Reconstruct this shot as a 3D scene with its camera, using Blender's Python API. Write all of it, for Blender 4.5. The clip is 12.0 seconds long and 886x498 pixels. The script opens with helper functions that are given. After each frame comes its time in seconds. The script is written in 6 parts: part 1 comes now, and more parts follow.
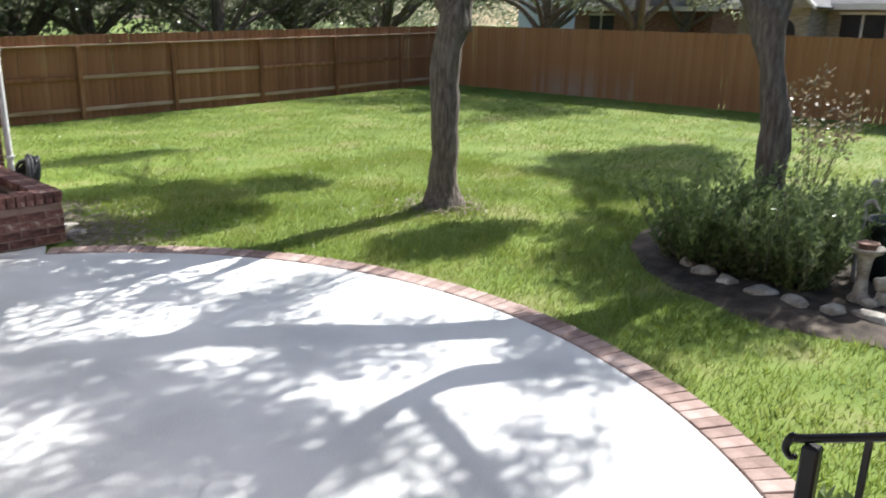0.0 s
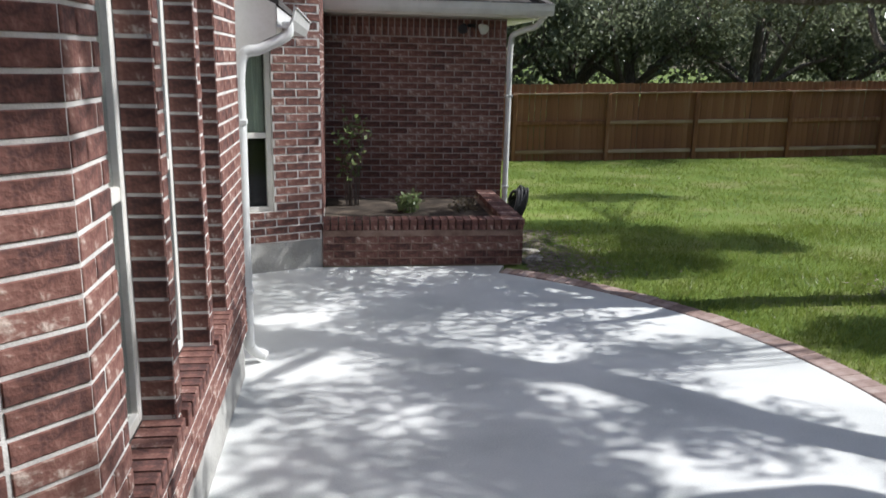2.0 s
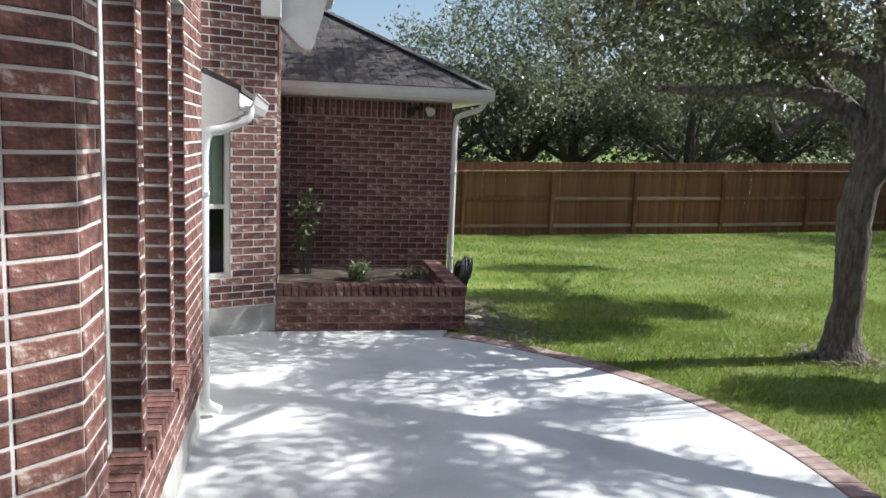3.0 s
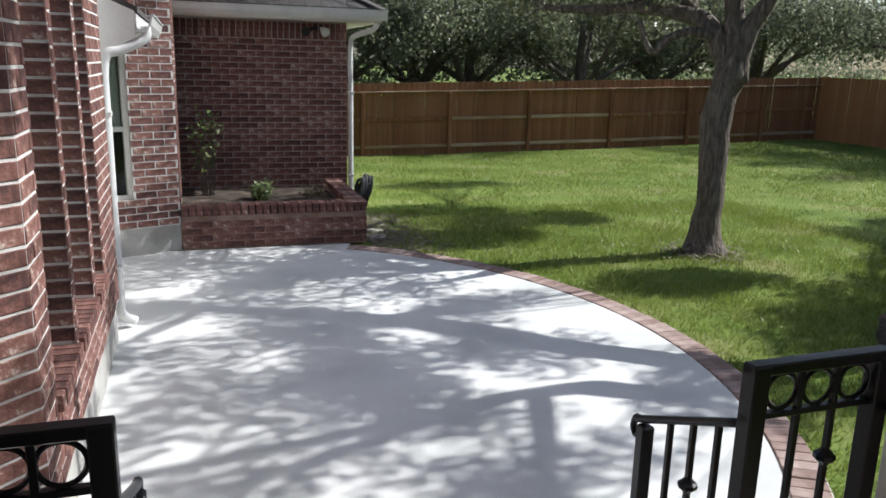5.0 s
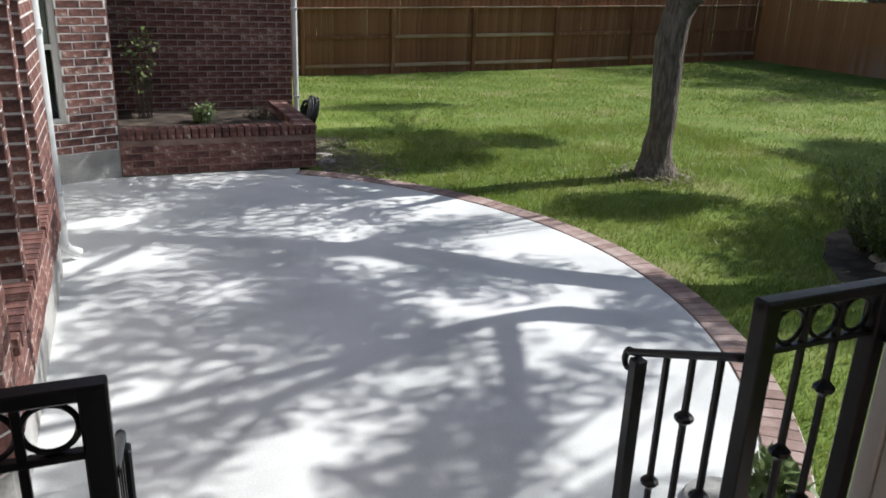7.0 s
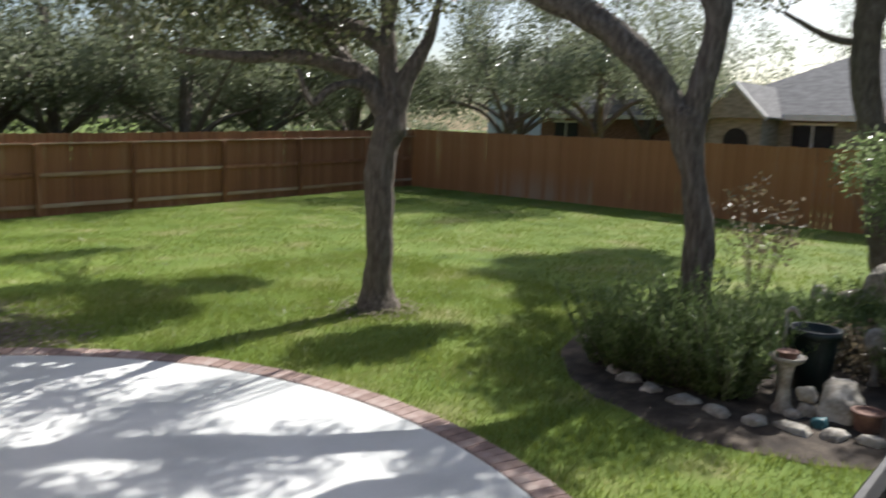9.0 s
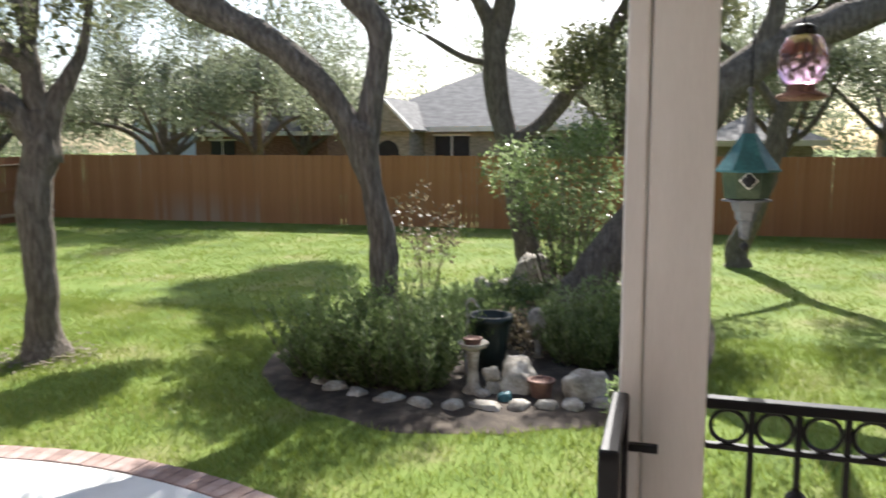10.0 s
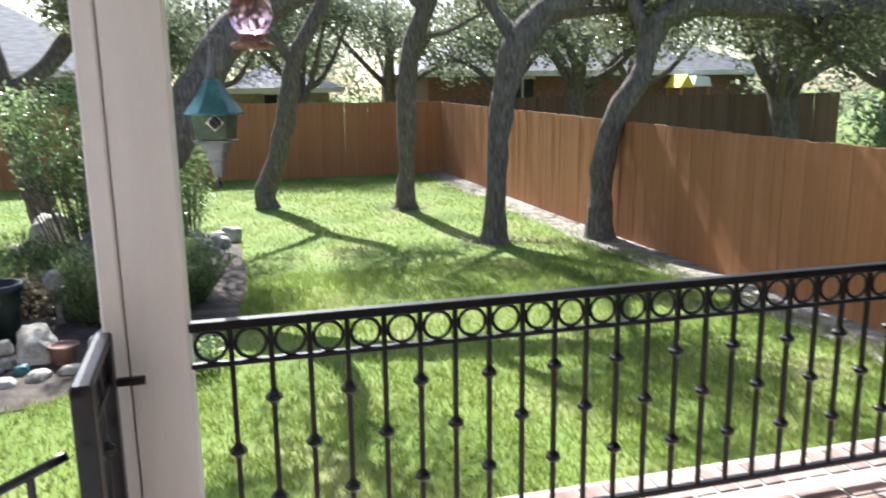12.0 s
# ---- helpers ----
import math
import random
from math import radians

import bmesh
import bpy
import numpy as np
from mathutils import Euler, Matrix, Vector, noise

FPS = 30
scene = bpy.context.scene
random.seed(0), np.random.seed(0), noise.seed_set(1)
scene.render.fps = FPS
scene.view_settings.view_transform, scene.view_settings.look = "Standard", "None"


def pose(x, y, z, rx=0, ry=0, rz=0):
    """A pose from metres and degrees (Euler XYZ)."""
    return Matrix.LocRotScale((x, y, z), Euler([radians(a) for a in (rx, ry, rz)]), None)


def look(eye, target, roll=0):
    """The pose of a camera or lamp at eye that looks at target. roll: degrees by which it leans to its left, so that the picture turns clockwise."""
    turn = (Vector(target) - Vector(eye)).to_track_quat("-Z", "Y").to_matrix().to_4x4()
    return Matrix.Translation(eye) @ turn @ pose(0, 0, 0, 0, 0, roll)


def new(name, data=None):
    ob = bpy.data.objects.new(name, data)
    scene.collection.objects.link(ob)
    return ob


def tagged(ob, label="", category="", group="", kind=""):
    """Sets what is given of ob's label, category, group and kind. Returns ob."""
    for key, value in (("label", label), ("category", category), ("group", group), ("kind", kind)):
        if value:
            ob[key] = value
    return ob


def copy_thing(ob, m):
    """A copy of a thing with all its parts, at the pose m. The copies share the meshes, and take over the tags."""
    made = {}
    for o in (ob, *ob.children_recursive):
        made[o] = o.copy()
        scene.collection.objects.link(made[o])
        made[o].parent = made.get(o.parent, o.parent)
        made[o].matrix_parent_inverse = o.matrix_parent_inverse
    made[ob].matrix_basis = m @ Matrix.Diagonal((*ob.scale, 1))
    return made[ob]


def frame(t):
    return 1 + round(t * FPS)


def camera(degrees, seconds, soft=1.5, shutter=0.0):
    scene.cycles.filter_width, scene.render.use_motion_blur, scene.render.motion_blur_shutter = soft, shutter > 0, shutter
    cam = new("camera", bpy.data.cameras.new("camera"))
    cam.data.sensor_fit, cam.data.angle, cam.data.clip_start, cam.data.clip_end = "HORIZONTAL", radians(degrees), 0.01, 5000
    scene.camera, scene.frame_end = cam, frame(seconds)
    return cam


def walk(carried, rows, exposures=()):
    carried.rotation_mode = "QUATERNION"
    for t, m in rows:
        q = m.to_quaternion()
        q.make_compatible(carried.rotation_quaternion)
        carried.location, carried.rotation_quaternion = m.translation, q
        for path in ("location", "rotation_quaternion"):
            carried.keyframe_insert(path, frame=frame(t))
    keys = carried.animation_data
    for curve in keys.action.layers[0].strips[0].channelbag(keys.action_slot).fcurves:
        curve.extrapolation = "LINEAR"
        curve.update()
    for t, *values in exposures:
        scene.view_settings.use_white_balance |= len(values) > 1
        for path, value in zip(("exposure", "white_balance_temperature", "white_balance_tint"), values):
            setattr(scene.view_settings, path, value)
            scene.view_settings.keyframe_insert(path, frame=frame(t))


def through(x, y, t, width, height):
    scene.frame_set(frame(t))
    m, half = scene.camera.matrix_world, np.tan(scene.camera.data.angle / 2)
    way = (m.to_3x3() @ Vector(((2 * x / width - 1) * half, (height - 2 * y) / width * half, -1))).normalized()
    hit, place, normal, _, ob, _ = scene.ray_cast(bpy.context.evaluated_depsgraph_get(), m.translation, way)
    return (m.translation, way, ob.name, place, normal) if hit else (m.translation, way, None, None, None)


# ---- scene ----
cam = camera(59.5, 12.0, soft=1.6, shutter=0.3)

PATH = [
    (0, (-0.353, 0.338, 1.988), (1.037, 1.662, 1.426), 1.2),
    (0.5, (-0.167, 0.22, 1.991), (1.006, 1.694, 1.32), 0.3),
    (1, (0.063, 0.226, 2.004), (0.913, 1.932, 1.398), -0.1),
    (1.5, (0.293, 0.183, 1.997), (0.721, 2.057, 1.443), 0.6),
    (2, (0.404, -0.003, 2.014), (0.654, 1.924, 1.541), 1.3),
    (2.5, (0.367, -0.281, 2.059), (0.689, 1.664, 1.722), 1.7),
    (3, (0.415, -0.541, 2.053), (0.78, 1.405, 1.77), 2.2),
    (3.5, (0.445, -0.778, 2.045), (0.869, 1.134, 1.641), 2.7),
    (5.5, (0.306, -1.062, 2.011), (0.941, 0.764, 1.498), 1.0),
    (6, (0.285, -1.074, 2.006), (0.94, 0.707, 1.373), 1.3),
    (6.5, (0.278, -1.044, 2.017), (0.975, 0.711, 1.358), 2.0),
    (8.5, (0.095, -0.07, 2.007), (1.24, 1.498, 1.526), 2.2),
    (9, (0.086, 0.079, 2.003), (1.549, 1.406, 1.693), 2.0),
    (9.5, (-0.015, 0.208, 2.01), (1.726, 1.177, 1.824), 1.0),
    (10, (-0.103, 0.256, 2.006), (1.788, 0.852, 1.75), -0.3),
    (10.5, (-0.167, 0.253, 2.014), (1.802, 0.463, 1.727), -0.3),
    (11, (-0.209, 0.164, 2.019), (1.765, 0.046, 1.72), -0.7),
    (11.5, (-0.225, 0.078, 2.021), (1.729, -0.217, 1.718), -1.2),
    (12, (-0.275, 0.036, 1.992), (1.616, -0.485, 1.596), -0.8),
]
walk(cam, [(t, look(eye, target, roll)) for t, eye, target, roll in PATH],
     exposures=[(0, 1.1, 6200, 10), (0.5, 0.5, 6100, 10), (1, 0.33, 6150, 10), (1.5, 0.25, 6050, 10), (2, 0.28, 6000, 10), (2.5, 0.48, 6000, 10), (3.5, 0.6, 6000, 10),
                (6, 0.26, 6050, 10), (8.5, 0.38, 6100, 10), (9, 0.52, 6300, 10), (9.5, 0.95, 6400, 10), (10.5, 1.45, 6250, 10), (11, 1.58, 6050, 10), (12, 1.68, 5850, 10)])

# ---- light ----
SUN_UP = 42.0
world = bpy.data.worlds.new("sky")
scene.world = world
world.use_nodes = True
wn = world.node_tree
sky = wn.nodes.new("ShaderNodeTexSky")
sky.sky_type = "NISHITA"
sky.sun_disc = False
sky.sun_elevation = radians(SUN_UP)
sky.sun_rotation = radians(88)
sky.dust_density = 2.0
wn.links.new(sky.outputs[0], wn.nodes["Background"].inputs[0])
wn.nodes["Background"].inputs[1].default_value = 0.1
lamp = bpy.data.lights.new("sun", "SUN")
lamp.energy, lamp.angle, lamp.color = 5.0, radians(0.5), (1.0, 0.96, 0.9)
sun = new("sun", lamp)
sun.matrix_world = look((30, 1, 30 * math.tan(radians(SUN_UP))), (0, 0, 0))

# ---- materials ----
def mat(name, cols, scale=8.0, rough=0.8, metal=0.0, bump=0.3, fine=60.0, stretch=(1, 1, 1), pick="", spread=0.25, spec=0.4):
    """Colours mixed by coarse and fine noise; pick = "object" or "island" also varies piece by piece."""
    m = bpy.data.materials.new(name)
    m.use_nodes = True
    nt = m.node_tree
    n, l = nt.nodes, nt.links
    b = n["Principled BSDF"]
    tc = n.new("ShaderNodeTexCoord")
    mp = n.new("ShaderNodeMapping")
    mp.inputs["Scale"].default_value = stretch
    l.new(tc.outputs["Object"], mp.inputs[0])
    n1, n2 = n.new("ShaderNodeTexNoise"), n.new("ShaderNodeTexNoise")
    n1.inputs["Scale"].default_value, n1.inputs["Detail"].default_value = scale, 5
    n2.inputs["Scale"].default_value, n2.inputs["Detail"].default_value = fine, 3
    l.new(mp.outputs[0], n1.inputs["Vector"])
    l.new(mp.outputs[0], n2.inputs["Vector"])
    add = n.new("ShaderNodeMath")
    add.operation = "MULTIPLY_ADD"
    l.new(n2.outputs["Fac"], add.inputs[0])
    add.inputs[1].default_value = 0.35
    l.new(n1.outputs["Fac"], add.inputs[2])
    last = add
    shift = 0.175
    if pick:
        src = n.new("ShaderNodeObjectInfo" if pick == "object" else "ShaderNodeNewGeometry")
        out = src.outputs["Random" if pick == "object" else "Random Per Island"]
        a2 = n.new("ShaderNodeMath")
        a2.operation = "MULTIPLY_ADD"
        l.new(out, a2.inputs[0])
        a2.inputs[1].default_value = spread * 2
        l.new(add.outputs[0], a2.inputs[2])
        last = a2
        shift += spread
    sub = n.new("ShaderNodeMath")
    sub.operation = "SUBTRACT"
    l.new(last.outputs[0], sub.inputs[0])
    sub.inputs[1].default_value = shift
    ramp = n.new("ShaderNodeValToRGB")
    lo, hi = 0.32 - (spread if pick else 0), 0.68 + (spread if pick else 0)
    el = ramp.color_ramp.elements
    for i, c in enumerate(cols):
        p = lo + (hi - lo) * i / max(1, len(cols) - 1)
        p = min(1, max(0, p))
        e = el[i] if i < 2 else el.new(p)
        e.position, e.color = p, (*c, 1)
    l.new(sub.outputs[0], ramp.inputs[0])
    l.new(ramp.outputs[0], b.inputs["Base Color"])
    b.inputs["Roughness"].default_value = rough
    b.inputs["Metallic"].default_value = metal
    b.inputs["Specular IOR Level"].default_value = spec
    if bump:
        bp = n.new("ShaderNodeBump")
        bp.inputs["Strength"].default_value = bump
        bp.inputs["Distance"].default_value = 0.01
        l.new(add.outputs[0], bp.inputs["Height"])
        l.new(bp.outputs[0], b.inputs["Normal"])
    return m


def leaf_mat(name, cols, rough=0.5, through=0.35):
    m = mat(name, cols, 1.2, rough, 0, 0, 9, pick="island", spread=0.3, spec=0.5)
    nt = m.node_tree
    n, l = nt.nodes, nt.links
    b = n["Principled BSDF"]
    ramp = [x for x in n if x.type == "VALTORGB"][0]
    tr = n.new("ShaderNodeBsdfTranslucent")
    l.new(ramp.outputs[0], tr.inputs["Color"])
    mx = n.new("ShaderNodeMixShader")
    mx.inputs[0].default_value = through
    l.new(b.outputs[0], mx.inputs[1])
    l.new(tr.outputs[0], mx.inputs[2])
    l.new(mx.outputs[0], n["Material Output"].inputs[0])
    return m


M = {}
BR = [(0.04, 0.024, 0.023), (0.085, 0.04, 0.035), (0.165, 0.074, 0.058), (0.235, 0.12, 0.095), (0.52, 0.42, 0.36)]
M["brick"] = mat("red_brick", BR, 20, 0.85, bump=0.7, fine=90, pick="object", spread=0.15)
M["brick_rest"] = mat("red_brick_joined", BR, 20, 0.85, bump=0.7, fine=90, pick="island", spread=0.15)
PV = [(0.17, 0.11, 0.09), (0.27, 0.185, 0.155), (0.37, 0.27, 0.235), (0.46, 0.37, 0.325)]
M["paver"] = mat("pink_brick_paver", PV, 9, 0.9, bump=0.5, fine=100, pick="object", spread=0.25)
M["mortar"] = mat("mortar", [(0.46, 0.445, 0.42), (0.6, 0.58, 0.55), (0.7, 0.68, 0.65)], 6, 0.95, bump=0.6, fine=150)
# same house mortar, with the north wall's shade put into the colour
M["mortar_shaded"] = mat("shaded_mortar", [(0.27, 0.22, 0.195), (0.36, 0.3, 0.27), (0.45, 0.385, 0.35)], 7, 0.95, bump=0.6, fine=150)
M["mortar_red"] = mat("reddish_mortar", [(0.17, 0.105, 0.08), (0.25, 0.165, 0.13), (0.33, 0.235, 0.19)], 7, 0.95, bump=0.6, fine=150)
M["concrete"] = mat("patio_concrete", [(0.54, 0.55, 0.53), (0.65, 0.655, 0.63), (0.72, 0.72, 0.695)], 1.3, 0.85, bump=0.25, fine=90)
M["foundation"] = mat("foundation_concrete", [(0.3, 0.29, 0.27), (0.42, 0.41, 0.38), (0.5, 0.49, 0.46)], 3, 0.9, bump=0.5, fine=60)
M["lawn"] = mat("lawn", [(0.08, 0.12, 0.02), (0.12, 0.18, 0.03), (0.16, 0.21, 0.045), (0.21, 0.21, 0.08)], 0.9, 0.9, bump=0.8, fine=45, spec=0.2)
M["blade"] = leaf_mat("grass_blade", [(0.12, 0.165, 0.025), (0.18, 0.24, 0.04), (0.235, 0.29, 0.06), (0.33, 0.32, 0.14)], 0.42, 0.5)
M["soil"] = mat("dark_soil", [(0.03, 0.022, 0.016), (0.06, 0.045, 0.033), (0.12, 0.095, 0.07)], 5, 0.95, bump=0.9, fine=60)
M["sand"] = mat("sandy_dirt", [(0.13, 0.105, 0.08), (0.23, 0.2, 0.16), (0.36, 0.33, 0.28)], 6, 0.95, bump=0.8, fine=50)
M["mulch"] = mat("dry_leaf_litter", [(0.1, 0.08, 0.055), (0.2, 0.165, 0.12), (0.32, 0.28, 0.22)], 12, 0.95, bump=0.9, fine=60)
CD = [(0.3, 0.125, 0.048), (0.37, 0.155, 0.06), (0.42, 0.185, 0.073), (0.46, 0.24, 0.12)]
M["cedar"] = mat("stained_cedar", CD, 2.2, 0.75, bump=0.4, fine=30, stretch=(6, 6, 0.6), pick="object", spread=0.12)
M["cedar_old"] = mat("weathered_cedar", [(0.15, 0.06, 0.028), (0.22, 0.09, 0.04), (0.28, 0.125, 0.058), (0.36, 0.21, 0.13)], 2.2, 0.8, bump=0.4, fine=30, stretch=(6, 6, 0.6), pick="object", spread=0.14)
M["cedar_faded"] = mat("faded_cedar", CD, 2.2, 0.8, bump=0.4, fine=30, stretch=(6, 6, 0.6), pick="object", spread=0.12)
fn = M["cedar_faded"].node_tree
f_tc, f_sep, f_rmp, f_mix = (fn.nodes.new("ShaderNode" + k) for k in ("TexCoord", "SeparateXYZ", "ValToRGB", "Mix"))
f_mix.data_type = "RGBA"
fn.links.new(f_tc.outputs["Object"], f_sep.inputs[0])
fn.links.new(f_sep.outputs["Z"], f_rmp.inputs[0])
for e_, (p_, v_) in zip(f_rmp.color_ramp.elements, ((0.1, 0.75), (0.48, 0.0))):
    e_.position, e_.color = p_, (v_, v_, v_, 1)
f_obj, f_mul = fn.nodes.new("ShaderNodeObjectInfo"), fn.nodes.new("ShaderNodeMath")
f_mul.operation = "MULTIPLY"
fn.links.new(f_rmp.outputs[0], f_mul.inputs[0])
fn.links.new(f_obj.outputs["Random"], f_mul.inputs[1])
fn.links.new(f_mul.outputs[0], f_mix.inputs["Factor"])
fn.links.new([x for x in fn.nodes if x.type == "VALTORGB"][0].outputs[0], f_mix.inputs["A"])
f_mix.inputs["B"].default_value = (0.42, 0.31, 0.23, 1)
fn.links.new(f_mix.outputs["Result"], fn.nodes["Principled BSDF"].inputs["Base Color"])
# weathered wood, made paler still for the grazing sun on rails and cap
M["rail"] = mat("sunlit_weathered_rail", [(0.22, 0.12, 0.06), (0.34, 0.22, 0.13), (0.48, 0.37, 0.27)], 3, 0.8, bump=0.4, fine=30, stretch=(0.6, 6, 6), pick="object", spread=0.15)
M["fence_grey"] = mat("grey_fence_board", [(0.1, 0.06, 0.04), (0.17, 0.1, 0.065), (0.24, 0.16, 0.11)], 2.2, 0.85, bump=0.4, fine=30, stretch=(6, 6, 0.6), pick="object", spread=0.14)
M["bark"] = mat("oak_bark", [(0.1, 0.083, 0.067), (0.16, 0.135, 0.112), (0.245, 0.212, 0.182)], 14, 0.95, bump=0.9, fine=45, stretch=(2.2, 2.2, 0.45), spec=0.2)
for nt_ in (M["bark"].node_tree,):
    [x for x in nt_.nodes if x.type == "BUMP"][0].inputs["Distance"].default_value = 0.05
M["oak"] = leaf_mat("live_oak_leaf", [(0.065, 0.074, 0.034), (0.12, 0.13, 0.06), (0.185, 0.192, 0.098), (0.29, 0.29, 0.18)], 0.3, 0.5)
# paler copy of the oak leaf: gloss and light shining through put into the colour
M["oak_far"] = leaf_mat("far_oak_leaf_lit", [(0.085, 0.1, 0.056), (0.155, 0.176, 0.1), (0.235, 0.26, 0.16), (0.36, 0.38, 0.27)], 0.28, 0.6)
M["rosemary"] = leaf_mat("rosemary_leaf", [(0.07, 0.11, 0.035), (0.15, 0.21, 0.07), (0.24, 0.31, 0.125), (0.42, 0.46, 0.29)], 0.28, 0.55)
M["shrub"] = leaf_mat("light_shrub_leaf", [(0.11, 0.155, 0.055), (0.18, 0.25, 0.095), (0.27, 0.34, 0.15), (0.4, 0.45, 0.26)], 0.3, 0.55)
M["rose"] = leaf_mat("pale_rose_leaf", [(0.1, 0.09, 0.05), (0.2, 0.16, 0.1), (0.34, 0.27, 0.2)], 0.5, 0.35)
M["iron"] = mat("black_painted_iron", [(0.0035, 0.0038, 0.005), (0.006, 0.0065, 0.008)], 30, 0.3, bump=0.08, fine=150, spec=0.35)
M["paint"] = mat("cream_painted_wood", [(0.69, 0.685, 0.645), (0.74, 0.735, 0.695), (0.78, 0.775, 0.735)], 2.5, 0.55, bump=0.15, fine=50, stretch=(3, 3, 0.4))
M["trim"] = mat("white_trim_paint", [(0.62, 0.6, 0.55), (0.7, 0.68, 0.63), (0.76, 0.74, 0.7)], 3, 0.5, bump=0.05, fine=60)
M["gutter"] = mat("white_gutter_metal", [(0.6, 0.6, 0.58), (0.72, 0.72, 0.7)], 5, 0.35, bump=0.05, fine=60)
M["shingle"] = mat("roof_shingle", [(0.035, 0.031, 0.029), (0.075, 0.068, 0.064), (0.13, 0.12, 0.112)], 6, 0.95, bump=0.6, fine=90, pick="object", spread=0.15)
M["roof_far"] = mat("grey_far_roof", [(0.11, 0.108, 0.105), (0.155, 0.15, 0.147), (0.2, 0.195, 0.19)], 3, 0.9, bump=0.4, fine=40, stretch=(1, 1, 4))
M["stone"] = mat("white_limestone", [(0.2, 0.175, 0.14), (0.39, 0.355, 0.3), (0.6, 0.57, 0.51)], 6, 0.9, bump=0.9, fine=40)
M["tan_wall"] = mat("tan_house_wall", [(0.22, 0.195, 0.155), (0.3, 0.27, 0.22), (0.37, 0.335, 0.28)], 4, 0.9, bump=0.4, fine=30, stretch=(1, 1, 4))
M["brown_wall"] = mat("brown_brick_house_wall", [(0.14, 0.075, 0.055), (0.22, 0.12, 0.085), (0.3, 0.18, 0.13)], 6, 0.9, bump=0.4, fine=30, stretch=(1, 1, 4))
M["pale_wall"] = mat("pale_siding", [(0.55, 0.56, 0.58), (0.65, 0.66, 0.68)], 3, 0.8, bump=0.3, fine=20, stretch=(1, 1, 6))
# near-black: the darkness of rooms and holes as colour; also plain black parts
M["dark"] = mat("black_or_unlit", [(0.01, 0.01, 0.012), (0.02, 0.02, 0.022)], 4, 0.6, bump=0)
M["curtain"] = mat("green_curtain", [(0.42, 0.46, 0.38), (0.55, 0.6, 0.5), (0.66, 0.7, 0.6)], 3, 0.9, bump=0.3, fine=20, stretch=(10, 10, 0.3))
M["terracotta"] = mat("terracotta", [(0.13, 0.07, 0.052), (0.22, 0.12, 0.088), (0.34, 0.22, 0.17)], 8, 0.85, bump=0.3, fine=80)
M["pot_green"] = mat("dark_green_plastic", [(0.012, 0.02, 0.016), (0.025, 0.035, 0.03)], 6, 0.4, bump=0.1, fine=60)
M["teal"] = mat("weathered_teal_paint", [(0.015, 0.07, 0.085), (0.025, 0.11, 0.13), (0.06, 0.17, 0.19)], 14, 0.55, bump=0.3, fine=90)
M["moss"] = mat("weathered_green_paint", [(0.03, 0.05, 0.03), (0.055, 0.08, 0.045), (0.09, 0.115, 0.07)], 14, 0.7, bump=0.3, fine=90)
M["greywood"] = mat("grey_weathered_wood", [(0.07, 0.075, 0.085), (0.12, 0.125, 0.14), (0.2, 0.205, 0.21)], 10, 0.8, bump=0.4, fine=90)
M["rubber"] = mat("black_rubber", [(0.01, 0.01, 0.011), (0.025, 0.025, 0.027)], 10, 0.4, bump=0.1, fine=80)
M["deck"] = mat("deck_boards", [(0.22, 0.16, 0.13), (0.34, 0.27, 0.22), (0.45, 0.38, 0.33)], 3, 0.75, bump=0.4, fine=40, stretch=(5, 0.5, 5), pick="object", spread=0.1)
M["yellow"] = mat("yellow_canvas", [(0.7, 0.5, 0.03), (0.8, 0.6, 0.05)], 4, 0.7, bump=0.1)
M["white_cloth"] = mat("white_canvas", [(0.7, 0.72, 0.78), (0.8, 0.82, 0.86)], 4, 0.7, bump=0.1)


def glass_mat(name, color, rough, alpha=None):
    m = bpy.data.materials.new(name)
    m.use_nodes = True
    b = m.node_tree.nodes["Principled BSDF"]
    b.inputs["Base Color"].default_value = (*color, 1)
    b.inputs["Roughness"].default_value = rough
    b.inputs["Transmission Weight"].default_value = 1.0
    b.inputs["IOR"].default_value = 1.3
    return m


M["glass"] = glass_mat("window_glass", (0.75, 0.8, 0.78), 0.02)
M["feeder_glass"] = glass_mat("pink_purple_glass", (0.72, 0.45, 0.58), 0.15)
M["globe"] = glass_mat("clear_globe_glass", (0.8, 0.85, 0.85), 0.1)


# ---- builders ----
def link(name, bm, material, parent=None, label="", smooth=False):
    me = bpy.data.meshes.new(name)
    bmesh.ops.recalc_face_normals(bm, faces=bm.faces)
    bm.to_mesh(me)
    bm.free()
    me.materials.append(M[material])
    if smooth:
        me.polygons.foreach_set("use_smooth", [True] * len(me.polygons))
    ob = new(name, me)
    if parent:
        ob.parent = parent
    if label:
        tagged(ob, label)
    return ob


part = link


def share(name, me, parent, loc, rot=(0, 0, 0), scale=(1, 1, 1)):
    ob = new(name, me)
    ob.location, ob.rotation_euler, ob.scale = loc, rot, scale
    if parent:
        ob.parent = parent
    return ob


def thing(name, label, category, group="", kind="", loc=(0, 0, 0)):
    ob = new(name)
    ob.location = loc
    ob.empty_display_size = 0.1
    return tagged(ob, label, category, group, kind)


def box(bm, a, b, bevel=0.0):
    """A box between two corners, into bm."""
    a, b = Vector(a), Vector(b)
    c, s = (a + b) / 2, b - a
    r = bmesh.ops.create_cube(bm, size=1, matrix=Matrix.LocRotScale(c, None, (abs(s.x), abs(s.y), abs(s.z))))
    if bevel:
        es = list({e for v in r["verts"] for e in v.link_edges})
        bmesh.ops.bevel(bm, geom=es, offset=bevel, segments=1, affect="EDGES", profile=0.5)
    return bm


